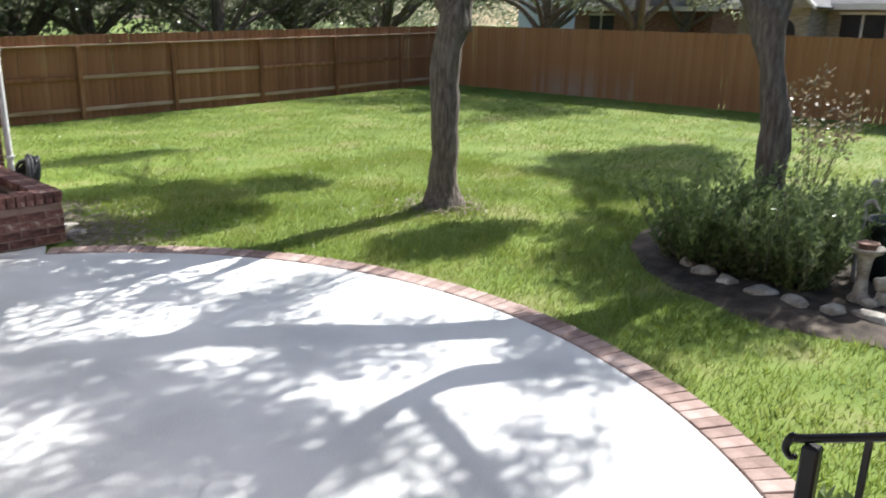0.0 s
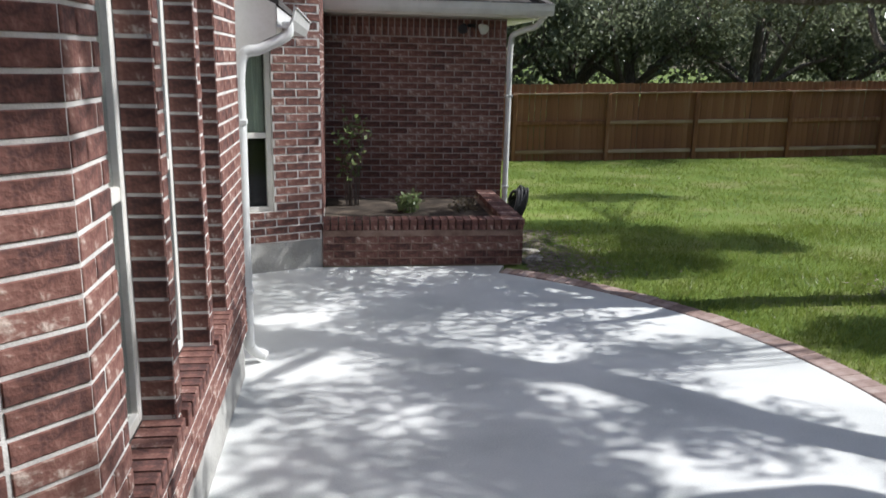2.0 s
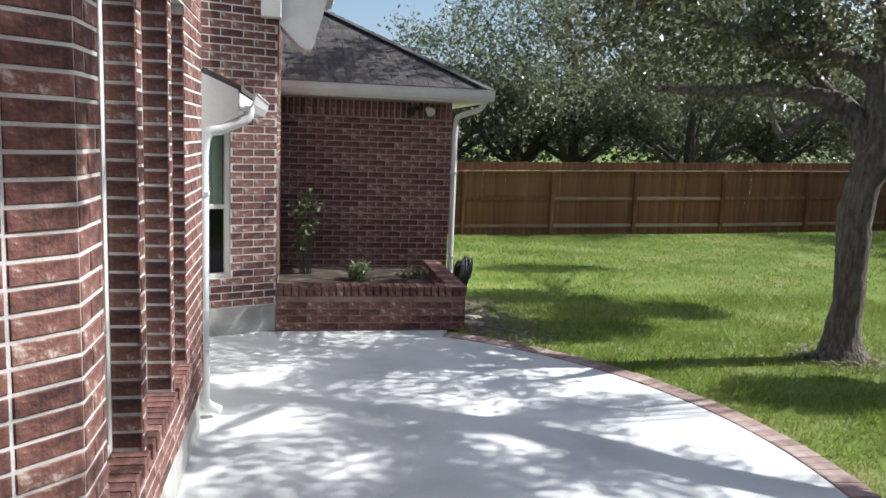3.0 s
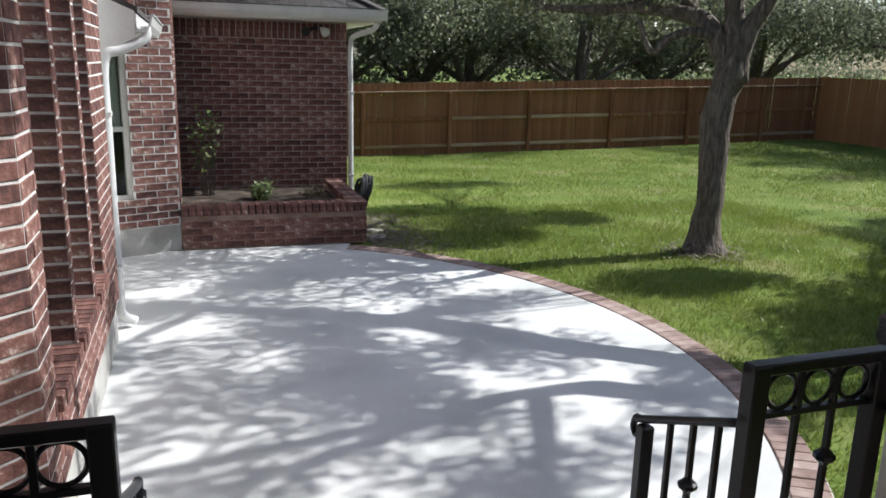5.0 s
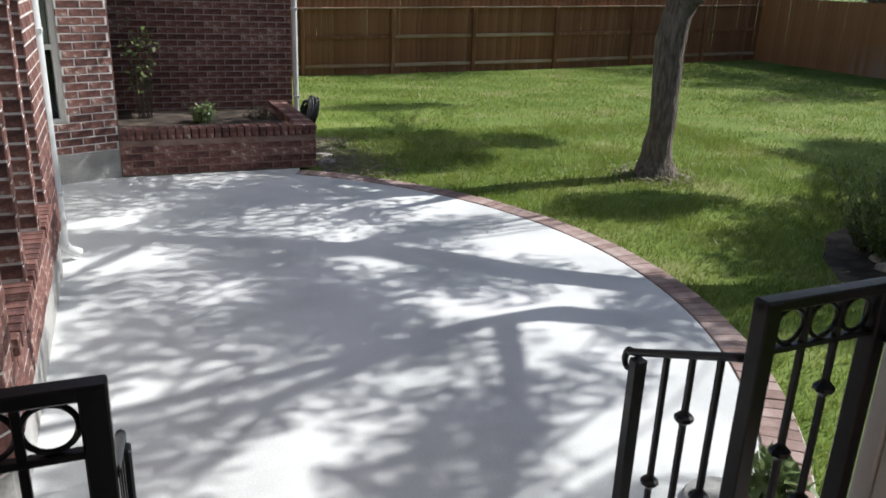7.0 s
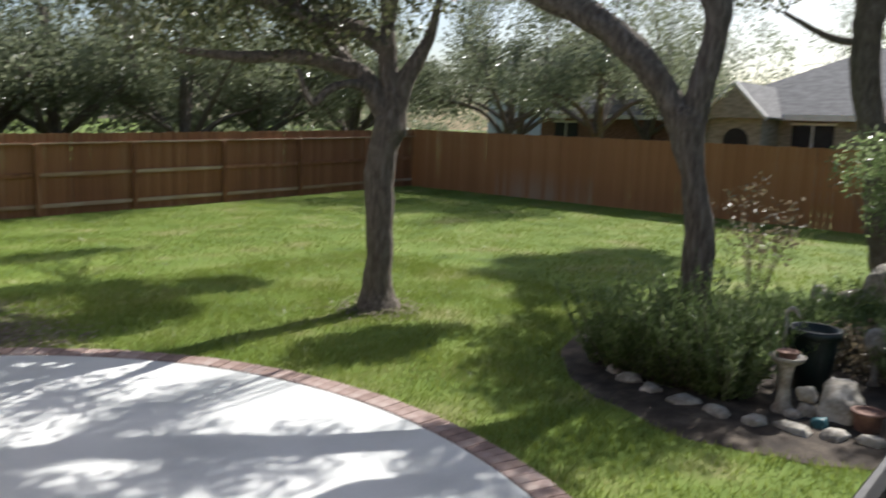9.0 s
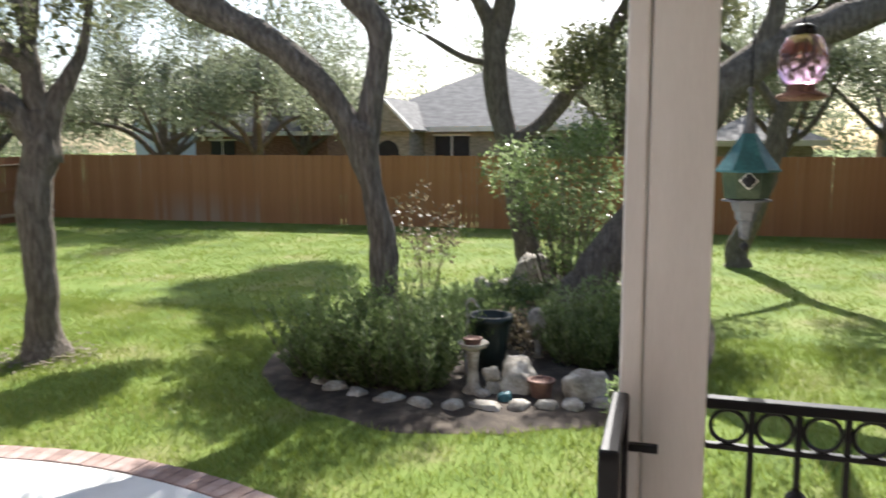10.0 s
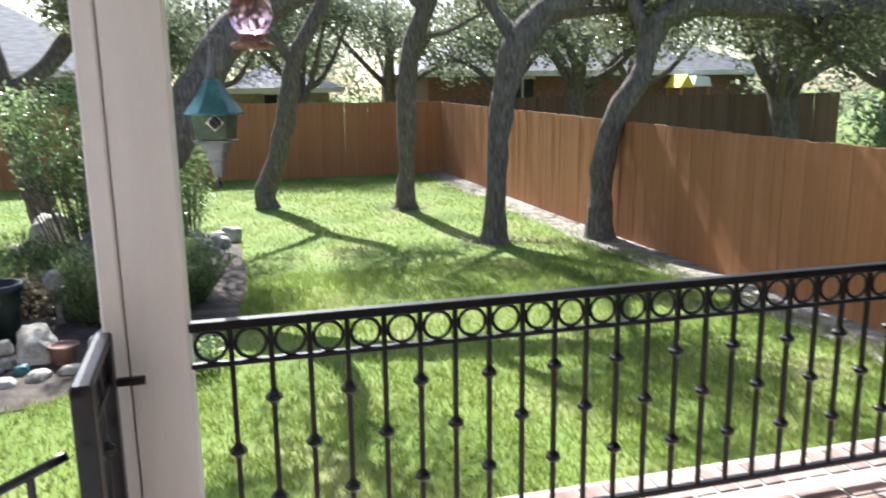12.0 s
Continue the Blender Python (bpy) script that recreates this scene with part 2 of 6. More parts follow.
def slab(bm, p, q, z0, z1, thick, side=1):
    """An upright wall from p to q in plan, its face on the line, going thick to the left (side=1) or right."""
    p, q = Vector((*p, 0)), Vector((*q, 0))
    d = (q - p).normalized()
    nrm = Vector((-d.y, d.x, 0)) * side * thick
    vs = [bm.verts.new(v + Vector((0, 0, z))) for z in (z0, z1) for v in (p, q, q + nrm, p + nrm)]
    for f in ((0, 1, 2, 3), (4, 5, 6, 7), (0, 1, 5, 4), (1, 2, 6, 5), (2, 3, 7, 6), (3, 0, 4, 7)):
        bm.faces.new([vs[i] for i in f])
    return bm


def prism(bm, pts, z0, z1):
    lo = [bm.verts.new((x, y, z0)) for x, y in pts]
    hi = [bm.verts.new((x, y, z1)) for x, y in pts]
    bm.faces.new(lo), bm.faces.new(hi)
    for i in range(len(pts)):
        j = (i + 1) % len(pts)
        bm.faces.new((lo[i], lo[j], hi[j], hi[i]))
    return bm


def smooth_line(pts, step=4):
    """Points (x, y, z, r) made denser along a smooth curve."""
    P = [np.array(p, float) for p in pts]
    P = [2 * P[0] - P[1]] + P + [2 * P[-1] - P[-2]]
    out = []
    for i in range(1, len(P) - 2):
        for k in range(step):
            t = k / step
            a, b, c, d = P[i - 1:i + 3]
            out.append(0.5 * (2 * b + (c - a) * t + (2 * a - 5 * b + 4 * c - d) * t * t + (3 * b - a - 3 * c + d) * t ** 3))
    out.append(P[-2])
    return out


def tube(bm, pts, n=8, rough=0.0, closed=False):
    """A tube through points (x, y, z, r)."""
    rings = []
    up = Vector((0.3, 0.2, 0.9)).normalized()
    last = None
    for i, p in enumerate(pts):
        a, b = pts[max(0, i - 1)], pts[min(len(pts) - 1, i + 1)]
        if closed:
            a, b = pts[i - 1], pts[(i + 1) % len(pts)]
        d = Vector([float(b[k] - a[k]) for k in range(3)]).normalized()
        if last is None:
            u = d.orthogonal().normalized()
        else:
            u = (last - d * last.dot(d)).normalized()
        last = u
        v = d.cross(u)
        c = Vector([float(q) for q in p[:3]])
        ring = []
        for k in range(n):
            a_ = 2 * math.pi * k / n
            r = float(p[3])
            if rough:
                r *= 1 + rough * noise.noise((c + (u * math.cos(a_) + v * math.sin(a_)) * r) * 4)
            ring.append(bm.verts.new(c + (u * math.cos(a_) + v * math.sin(a_)) * r))
        rings.append(ring)
    m = len(rings)
    for i in range(m if closed else m - 1):
        j = (i + 1) % m
        for k in range(n):
            bm.faces.new((rings[i][k], rings[i][(k + 1) % n], rings[j][(k + 1) % n], rings[j][k]))
    if not closed:
        bm.faces.new(rings[0]), bm.faces.new(rings[-1])
    return bm


def lathe(bm, prof, n=20, at=(0, 0, 0)):
    """A turned shape from a profile of (radius, z)."""
    rings = []
    for r, z in prof:
        rings.append([bm.verts.new((at[0] + max(r, 1e-4) * math.cos(2 * math.pi * k / n), at[1] + max(r, 1e-4) * math.sin(2 * math.pi * k / n), at[2] + z)) for k in range(n)])
    for i in range(len(rings) - 1):
        for k in range(n):
            bm.faces.new((rings[i][k], rings[i][(k + 1) % n], rings[i + 1][(k + 1) % n], rings[i + 1][k]))
    bm.faces.new(rings[0]), bm.faces.new(rings[-1])
    return bm


def stone_mesh(seed, sx, sy, sz, mat_="stone"):
    bm = bmesh.new()
    bmesh.ops.create_icosphere(bm, subdivisions=3, radius=1)
    for v in bm.verts:
        k = v.co.normalized()
        q = 1 + 0.35 * noise.noise(k * 1.3 + Vector((seed * 3.1, seed, 0))) + 0.12 * noise.noise(k * 4 + Vector((seed, 0, 0)))
        c = Vector([math.copysign(abs(x) ** 0.75, x) for x in k]) * q
        v.co = (c.x * sx, c.y * sy, max(c.z, -0.55) * sz + 0.5 * sz)
    return bm


def leaves(name, centres, spread, count, size, material, parent=None, seed=1, aspect=0.5, droop=0.0, flat=0.75):
    """A cloud of small leaves round many centres (x, y, z), as one mesh."""
    rng = np.random.default_rng(seed)
    C = np.asarray(centres, float)
    idx = rng.integers(0, len(C), count)
    g = rng.normal(0, 1, (count, 3))
    g /= np.maximum(1, np.linalg.norm(g, axis=1, keepdims=True) / 1.7)
    P = C[idx] + g * np.array([spread, spread, spread * flat])
    a = rng.normal(0, 1, (count, 3))
    a[:, 2] -= droop
    a /= np.linalg.norm(a, axis=1, keepdims=True)
    b = np.cross(a, rng.normal(0, 1, (count, 3)))
    b /= np.linalg.norm(b, axis=1, keepdims=True)
    s = size * rng.uniform(0.6, 1.4, (count, 1))
    nrm = np.cross(a, b)
    V = np.stack([P, P + a * s * 0.5 + b * s * aspect * 0.5 + nrm * s * 0.08, P + a * s, P + a * s * 0.5 - b * s * aspect * 0.5 + nrm * s * 0.08], 1).reshape(-1, 3)
    F = np.arange(count * 4).reshape(-1, 4)
    me = bpy.data.meshes.new(name)
    me.vertices.add(len(V))
    me.vertices.foreach_set("co", V.ravel())
    me.loops.add(count * 4)
    me.loops.foreach_set("vertex_index", F.ravel())
    me.polygons.add(count)
    me.polygons.foreach_set("loop_start", np.arange(0, count * 4, 4))
    me.update()
    me.validate()
    me.materials.append(M[material])
    ob = new(name, me)
    if parent:
        ob.parent = parent
    return ob


def ground_z(x, y):
    s = lambda v: max(0.0, min(1.0, v)) ** 2 * (3 - 2 * max(0.0, min(1.0, v)))
    return -0.03 - 0.28 * s((y - 8.5) / 10) * max(0.0, min(1.0, 1 - (x - 5) / 13)) + 0.07 * s((x - 11) / 8)


# ---- ground ----
def build_ground():
    def axis(a, b, far):
        fine = list(np.arange(a, b + 0.01, 0.4))
        return [-v + a for v in reversed(far)] + fine + [b + v for v in far]
    far = [2, 5, 10, 20, 40, 90, 200, 500]
    X, Y = axis(-2, 20, far), axis(-6, 20, far)
    vs = [(x, y, ground_z(x, y) + (0.012 * noise.noise(Vector((x * 0.9, y * 0.9, 0))) if 2.2 < x < 20 and -6 < y < 20 and x > 4.2 else 0)) for y in Y for x in X]
    w = len(X)
    fs = [(j * w + i, j * w + i + 1, (j + 1) * w + i + 1, (j + 1) * w + i) for j in range(len(Y) - 1) for i in range(w - 1)]
    me = bpy.data.meshes.new("ground")
    me.from_pydata(vs, [], fs)
    me.polygons.foreach_set("use_smooth", [True] * len(fs))
    me.materials.append(M["lawn"])
    return tagged(new("ground", me), "sunlit green lawn with dry patches and shade", "lawn", kind="structure")


ground = build_ground()

# the patio is a fan-shaped slab; its rim is an arc about (CX, CY)
CX, CY, CR = -0.18, 3.89, 4.12


def rim(a, r=CR):
    return CX + r * math.cos(radians(a)), CY + r * math.sin(radians(a))


A0, A1 = -54.0, 58.0
inner = CR - 0.21
pts = [rim(A0 + (A1 - A0) * i / 60, inner) for i in range(61)]
outline = pts + [(2.0, 7.48), (-0.9, 7.48), (-0.9, 0.55), (2.0, 0.55)]
patio = tagged(link("patio", prism(bmesh.new(), outline, -0.14, 0.0), "concrete"), "pale grey concrete patio slab dappled with tree shade", "patio", kind="structure")

# ---- porch ----
PZ = 0.40
porch = tagged(link("porch", box(bmesh.new(), (-0.75, -4.0, -0.1), (2.42, 0.5, PZ - 0.006)), "foundation"), "raised concrete porch base", "porch", kind="structure")
bm = bmesh.new()
box(bm, (-0.0965, -0.0465, -0.03), (0.0965, 0.0465, 0), 0.003)
fp = bpy.data.meshes.new("floor_brick")
bm.to_mesh(fp)
bm.free()
fp.materials.append(M["paver"])
for k in range(41):
    o_ = new("floor_brick", fp)
    o_.parent = porch
    o_.location = (2.29, 0.43 - 0.108 * k, PZ + random.uniform(-0.002, 0.002))
for r_ in range(13):
    for k in range(21):
        o_ = new("floor_brick", fp)
        o_.parent = porch
        o_.location = (2.06 - 0.108 * r_, 0.38 - 0.212 * k - (0.106 if r_ % 2 else 0), PZ + random.uniform(-0.002, 0.002))
        o_.rotation_euler = (0, 0, math.pi / 2)
steps = thing("porch_steps", "concrete steps from porch down to patio", "steps")
link("tread", box(bmesh.new(), (0.2, 0.505, 0.0), (1.62, 0.86, 0.2), 0.01), "foundation", steps)
porch_roof = tagged(link("ceiling", box(bmesh.new(), (-0.75, -4.2, 2.78), (2.5, 0.62, 2.9)), "paint"), "cream painted porch ceiling", "ceiling", kind="structure")
beam = thing("porch_beam", "cream painted beam over porch column", "beam")
link("board", box(bmesh.new(), (2.11, -4.0, 2.6), (2.31, 0.45, 2.777), 0.006), "paint", beam)
link("board", box(bmesh.new(), (-0.74, 0.25, 2.6), (2.107, 0.43, 2.777), 0.006), "paint", beam)

column = thing("porch_column", "cream painted square wooden porch column with corner boards", "column", loc=(0, 0, 0))
link("shaft", box(bmesh.new(), (2.10, 0.186, PZ), (2.32, 0.357, 2.597), 0.004), "paint", column)
link("corner_board", box(bmesh.new(), (2.096, 0.362, PZ), (2.325, 0.424, 2.597), 0.006), "paint", column)
back_col = copy_thing(column, pose(0, -4.1, 0))

# ---- house ----
BL, BH, BJ = 0.207, 0.0629, 0.0128


def brick_mesh(l, h, d, name="brick", material="brick"):
    bm = bmesh.new()
    box(bm, (-l / 2, -d, -h / 2), (l / 2, 0, h / 2))
    front = [e for e in bm.edges if all(v.co.y > -0.001 for v in e.verts)]
    bmesh.ops.bevel(bm, geom=front, offset=0.003, segments=1, affect="EDGES")
    me = bpy.data.meshes.new(name)
    bm.to_mesh(me)
    bm.free()
    me.materials.append(M[material])
    return me


BRICKS = [brick_mesh(BL, BH, 0.02), brick_mesh(0.0995, BH, 0.02)]
REST = []


def brick_face(parent, p, q, z0, z1, holes=(), parts=300, proud=0.0045, first=0.0, from_z=0.0, stack=False):
    """Running-bond bricks on the upright plane from p to q in plan; the face looks to the right of p-q. holes: (u0, u1, z0, z1)."""
    p, q = Vector((*p, 0)), Vector((*q, 0))
    d = (q - p)
    width = d.length
    d.normalize()
    nrm = Vector((d.y, -d.x, 0))
    ang = math.atan2(-nrm.x, nrm.y)
    rng = random.Random(int(width * 1000) + int(z0 * 100))
    rows = int((z1 - z0) / (BH + BJ))
    made = []
    for r in range(rows):
        z = z0 + BJ + BH / 2 + r * (BH + BJ)
        u = (-(BL + BJ) / 2 if r % 2 and not stack else 0.0) + first
        while u < width - 0.03:
            a, b = max(u, 0.0), min(u + BL, width)
            u += BL + BJ
            segs = [(a, b)]
            for h0, h1, k0, k1 in holes:
                if k0 - BH / 2 < z < k1 + BH / 2:
                    nxt = []
                    for s, e in segs:
                        if e <= h0 or s >= h1:
                            nxt.append((s, e))
                        else:
                            nxt += [(s, h0)] * (s < h0 - 0.03) + [(h1, e)] * (e > h1 + 0.03)
                    segs = nxt
            for s, e in segs:
                if e - s > 0.03:
                    made.append((s, e, z))
    made.sort(key=lambda m: abs(m[2] - from_z))
    rest = []
    for i, (s, e, z) in enumerate(made):
        c = p + d * ((s + e) / 2) + nrm * (proud + rng.uniform(-0.002, 0.002)) + Vector((0, 0, z))
        me, l = (BRICKS[0], BL) if e - s > 0.15 else (BRICKS[1], 0.0995)
        if i < parts:
            share("brick", me, parent, c, (rng.uniform(-0.004, 0.004), 0, ang), ((e - s) / l, 1, 1))
        else:
            rest.append((c, (e - s)))
    if rest:
        V, F = [], []
        for c, l in rest:
            b = len(V)
            for zz in (-BH / 2, BH / 2):
                for uu, ww in ((-l / 2, 0), (l / 2, 0), (l / 2, -0.02), (-l / 2, -0.02)):
                    v = c + d * uu + nrm * ww + Vector((0, 0, zz))
                    V.append(v[:])
            F += [(b, b + 1, b + 2, b + 3), (b + 4, b + 5, b + 6, b + 7), (b, b + 1, b + 5, b + 4), (b + 1, b + 2, b + 6, b + 5), (b + 2, b + 3, b + 7, b + 6), (b + 3, b, b + 4, b + 7)]
        me = bpy.data.meshes.new("brickwork")
        me.from_pydata(V, [], F)
        me.materials.append(M["brick_rest"])
        ob = new("brickwork", me)
        ob.parent = parent
        tagged(ob, kind="stuff")


def row_bricks(parent, p, q, z, h, w=0.0637, proud=0.0, depth=0.1, name="brick"):
    """A row of upright or rowlock bricks from p to q, h tall, set proud of the face."""
    p, q = Vector((*p, 0)), Vector((*q, 0))
    d = q - p
    width = d.length
    d.normalize()
    nrm = Vector((d.y, -d.x, 0))
    ang = math.atan2(-nrm.x, nrm.y)
    me = brick_mesh(w, h, depth)
    n = max(1, round(width / (w + BJ)))
    pitch = width / n
    for i in range(n):
        share(name, me, parent, p + d * (i + 0.5) * pitch + nrm * (proud + random.uniform(-0.002, 0.002)) + Vector((0, 0, z + h / 2)), (0, 0, ang), ((pitch - BJ) / w, 1, 1))


def window(name, label, p, q, z0, z1, deep=0.09, mid=None, curtain=False):
    """A sash window in an opening, p to q in plan, recessed by deep."""
    p, q = Vector((*p, 0)), Vector((*q, 0))
    d = (q - p)
    width = d.length
    ang = math.atan2(d.y, d.x)
    ob = thing(name, label, "window", kind="structure")
    ob.location, ob.rotation_euler = p, (0, 0, ang)
    y = deep
    fw = 0.045
    for a, b in (((0, y, z0), (fw, y + 0.06, z1)), ((width - fw, y, z0), (width, y + 0.06, z1)), ((fw, y, z0), (width - fw, y + 0.06, z0 + fw)), ((fw, y, z1 - fw), (width - fw, y + 0.06, z1))):
        link("window_frame", box(bmesh.new(), a, b, 0.004), "trim", ob)
    mid = mid or (z0 + z1) / 2
    link("sash_rail", box(bmesh.new(), (fw, y + 0.005, mid - 0.025), (width - fw, y + 0.055, mid + 0.025), 0.004), "trim", ob)
    for a, b in ((z0 + fw, mid - 0.025), (mid + 0.025, z1 - fw)):
        g = link("pane", box(bmesh.new(), (fw, y + 0.025, a), (width - fw, y + 0.031, b)), "glass", ob)
        g.visible_shadow = False
    if curtain:
        bm = bmesh.new()
        n = 24
        lo = [bm.verts.new((fw + (width - 2 * fw) * i / n, y + 0.06 + 0.014 * math.sin(i * 1.9), mid)) for i in range(n + 1)]
        hi = [bm.verts.new((v.co.x, v.co.y, z1)) for v in lo]
        for i in range(n):
            bm.faces.new((lo[i], lo[i + 1], hi[i + 1], hi[i]))
        link("curtain", bm, "curtain", ob, "pale green pleated curtain")
    return ob


def wall(name, label, p, q, z0, z1, thick=0.2, holes=(), material="mortar", side=1):
    """A wall with openings (u0, u1, z0, z1), built of upright pieces in one mesh."""
    P, Q = Vector(p), Vector(q)
    d = Q - P
    width = d.length
    d.normalize()
    bm = bmesh.new()
    u = 0.0
    at_ = lambda k: tuple(P + d * k)
    for h0, h1, k0, k1 in sorted(holes):
        slab(bm, at_(u), at_(h0), z0, z1, thick, side)
        slab(bm, at_(h0), at_(h1), z0, k0, thick, side)
        if k1 < z1:
            slab(bm, at_(h0), at_(h1), k1, z1, thick, side)
        u = h1
    slab(bm, at_(u), at_(width), z0, z1, thick, side)
    return tagged(link(name, bm, material), label, "wall", kind="structure")


BX = -0.225      # face of the window bay
Z_CON = 0.30    # top of the bare concrete footing
SILL, HEAD = 0.70, 2.72
wins = [(2.15, 2.75), (2.84, 3.51), (3.6, 4.03)]
YB = 1.885      # the bay's near corner
bay_holes = [(a - YB, b - YB, SILL, HEAD) for a, b in wins]
w_bay = wall("wall_bay", "red brick window bay with pale mortar", (BX, YB), (BX, 4.8), Z_CON, 4.4, 0.25, [(a, b, c - 0.08, d) for a, b, c, d in bay_holes])
w_bev = wall("wall_bay_corner", "red brick angled bay corner", (BX - 0.5, YB - 0.5), (BX, YB), Z_CON, 4.4, 0.2)
w_bev2 = wall("wall_bay_end", "red brick angled bay end", (BX, 4.8), (BX - 0.5, 5.3), Z_CON, 4.4, 0.2)
w_main = wall("wall_west", "red brick house wall beside porch", (-0.75, -4.0), (-0.75, YB - 0.5), -0.1, 2.78, 0.2)
w_main2 = wall("wall_recess", "red brick house wall behind bay", (-0.75, 5.3), (-0.75, 7.1), -0.1, 4.6, 0.2)
w_back = wall("wall_south", "red brick wall closing the porch", (2.42, -4.0), (-0.95, -4.0), -0.1, 2.78, 0.2)
foot = tagged(link("foundation", prism(bmesh.new(), [(BX - 0.02, YB), (BX - 0.02, 4.8), (BX - 0.5, 5.3), (-1.2, 5.3), (-1.2, 1.4), (BX - 0.5, YB - 0.5)], -0.1, Z_CON - 0.003), "foundation"), "bare concrete house footing below the bricks", "foundation", kind="structure")
AW0, AW1 = (-1.05, 7.03), (0.18, 7.53)
aw_len = math.hypot(AW1[0] - AW0[0], AW1[1] - AW0[1])
AWH = (0.0, 0.86, 0.585, 2.15)
w_ang = wall("wall_angled", "tall red brick angled house wall with window", AW0, AW1, 0.28, 4.6, 0.2, [AWH])
link("footing", slab(bmesh.new(), AW0, AW1, -0.1, 0.277, 0.22), "foundation", w_ang)
w_side = wall("wall_return", "red brick return wall above planter", AW1, (0.18, 9.4), 0.0, 4.6, 0.2)
FY = 9.4
# darker mortar copy: this wall's shade is painted into its joints
w_far = wall("wall_north", "shaded red brick house wall behind planter", (0.18, FY), (2.33, FY), -0.1, 2.5, 0.2, material="mortar_shaded")
w_far2 = wall("wall_north_side", "red brick house end wall", (2.33, FY + 0.203), (2.33, 14.0), -0.3, 2.5, 0.2)

for i, (a, b) in enumerate(wins):
    window("window_%d" % (i + 1), "white framed sash window in brick bay", (BX, a), (BX, b), SILL, HEAD, 0.12, 1.55)
window("window_4", "white framed sash window with pale green curtain", AW0, tuple(Vector(AW0).lerp(Vector(AW1), 0.86 / aw_len)), 0.585, 2.15, 0.05, 1.3, True)
# near-black sheets added behind the panes in place of unlit rooms
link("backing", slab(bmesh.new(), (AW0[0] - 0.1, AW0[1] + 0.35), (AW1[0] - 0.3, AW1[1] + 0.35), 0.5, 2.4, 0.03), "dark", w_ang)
room = tagged(link("wall_inside", box(bmesh.new(), (-1.5, 1.9, 0.2), (-1.45, 4.9, 2.5)), "dark"), "near-black wall standing in for the unlit room behind bay windows", "wall", kind="structure")

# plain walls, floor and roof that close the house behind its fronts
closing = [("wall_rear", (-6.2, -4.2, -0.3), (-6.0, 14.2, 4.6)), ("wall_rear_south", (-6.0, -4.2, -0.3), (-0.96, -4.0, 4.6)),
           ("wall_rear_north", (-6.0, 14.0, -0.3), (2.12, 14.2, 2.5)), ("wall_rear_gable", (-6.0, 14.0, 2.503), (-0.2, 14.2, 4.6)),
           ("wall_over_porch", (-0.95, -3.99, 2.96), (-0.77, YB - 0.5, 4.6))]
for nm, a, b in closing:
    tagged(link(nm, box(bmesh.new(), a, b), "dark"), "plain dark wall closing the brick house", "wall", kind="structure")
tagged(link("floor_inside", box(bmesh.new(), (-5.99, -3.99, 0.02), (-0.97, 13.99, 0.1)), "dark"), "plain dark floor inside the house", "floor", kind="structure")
tagged(link("roof_main", box(bmesh.new(), (-6.3, -4.3, 4.603), (-0.76, 14.3, 4.7)), "shingle"), "dark shingled main roof of the house", "roof", kind="structure")

# eaves, gutters and roofs
bay_roof = thing("bay_roof", "low shingled roof over the window bay with white fascia", "roof", loc=(0, 0.17, -0.115))
bm = bmesh.new()
prof = [(BX + 0.24, 2.47), (-1.3, 3.05), (-1.3, 2.95), (BX + 0.24, 2.43)]
va = [bm.verts.new((x, 4.83, z)) for x, z in prof]
vb = [bm.verts.new((x, 7.0, z)) for x, z in prof]
bm.faces.new(va), bm.faces.new(vb)
for i in range(4):
    bm.faces.new((va[i], va[(i + 1) % 4], vb[(i + 1) % 4], vb[i]))
link("roof_deck", bm, "shingle", bay_roof)
link("soffit", box(bmesh.new(), (-0.74, 4.86, 2.30), (BX + 0.22, 6.95, 2.34)), "trim", bay_roof)
bm = bmesh.new()
ga = [bm.verts.new((x, y, z)) for y in (4.825, 4.855) for x, z in ((BX + 0.22, 2.26), (BX + 0.22, 2.44), (-0.7, 2.74), (-0.7, 2.1), (-0.1 + BX, 2.1))]
bm.faces.new(ga[:5]), bm.faces.new(ga[5:])
for i in range(5):
    bm.faces.new((ga[i], ga[(i + 1) % 5], ga[5 + (i + 1) % 5], ga[5 + i]))
link("end_board", bm, "trim", bay_roof)


def gutter_run(p, q, z, parent):
    bm = bmesh.new()
    P, Q = Vector((*p, z)), Vector((*q, z))
    d = (Q - P).normalized()
    nrm = Vector((d.y, -d.x, 0))
    prof = [(0, 0), (0.07, 0.0), (0.1, 0.05), (0.115, 0.11), (0.125, 0.115), (0.125, 0.125), (0.105, 0.125), (0.09, 0.06), (0.065, 0.012), (0.004, 0.012), (0.004, 0.125), (0, 0.125)]
    A = [bm.verts.new(P + nrm * a + Vector((0, 0, b))) for a, b in prof]
    B = [bm.verts.new(Q + nrm * a + Vector((0, 0, b))) for a, b in prof]
    bm.faces.new(A), bm.faces.new(B)
    for i in range(len(prof)):
        j = (i + 1) % len(prof)
        bm.faces.new((A[i], A[j], B[j], B[i]))
    return link("gutter", bm, "gutter", parent)


def downspout(label, pts):
    ob = thing("downspout", label, "downspout", "downspouts")
    bm = bmesh.new()
    tube(bm, smooth_line([(*p, 0.036) for p in pts], 5), 8)
    link("pipe", bm, "gutter", ob, smooth=True)
    for z in (0.5, 1.6):
        x, y = pts[-3][0], pts[-3][1]
        link("strap", box(bmesh.new(), (x - 0.04, y - 0.042, z), (x + 0.04, y + 0.042, z + 0.03), 0.003), "gutter", ob)
    return ob


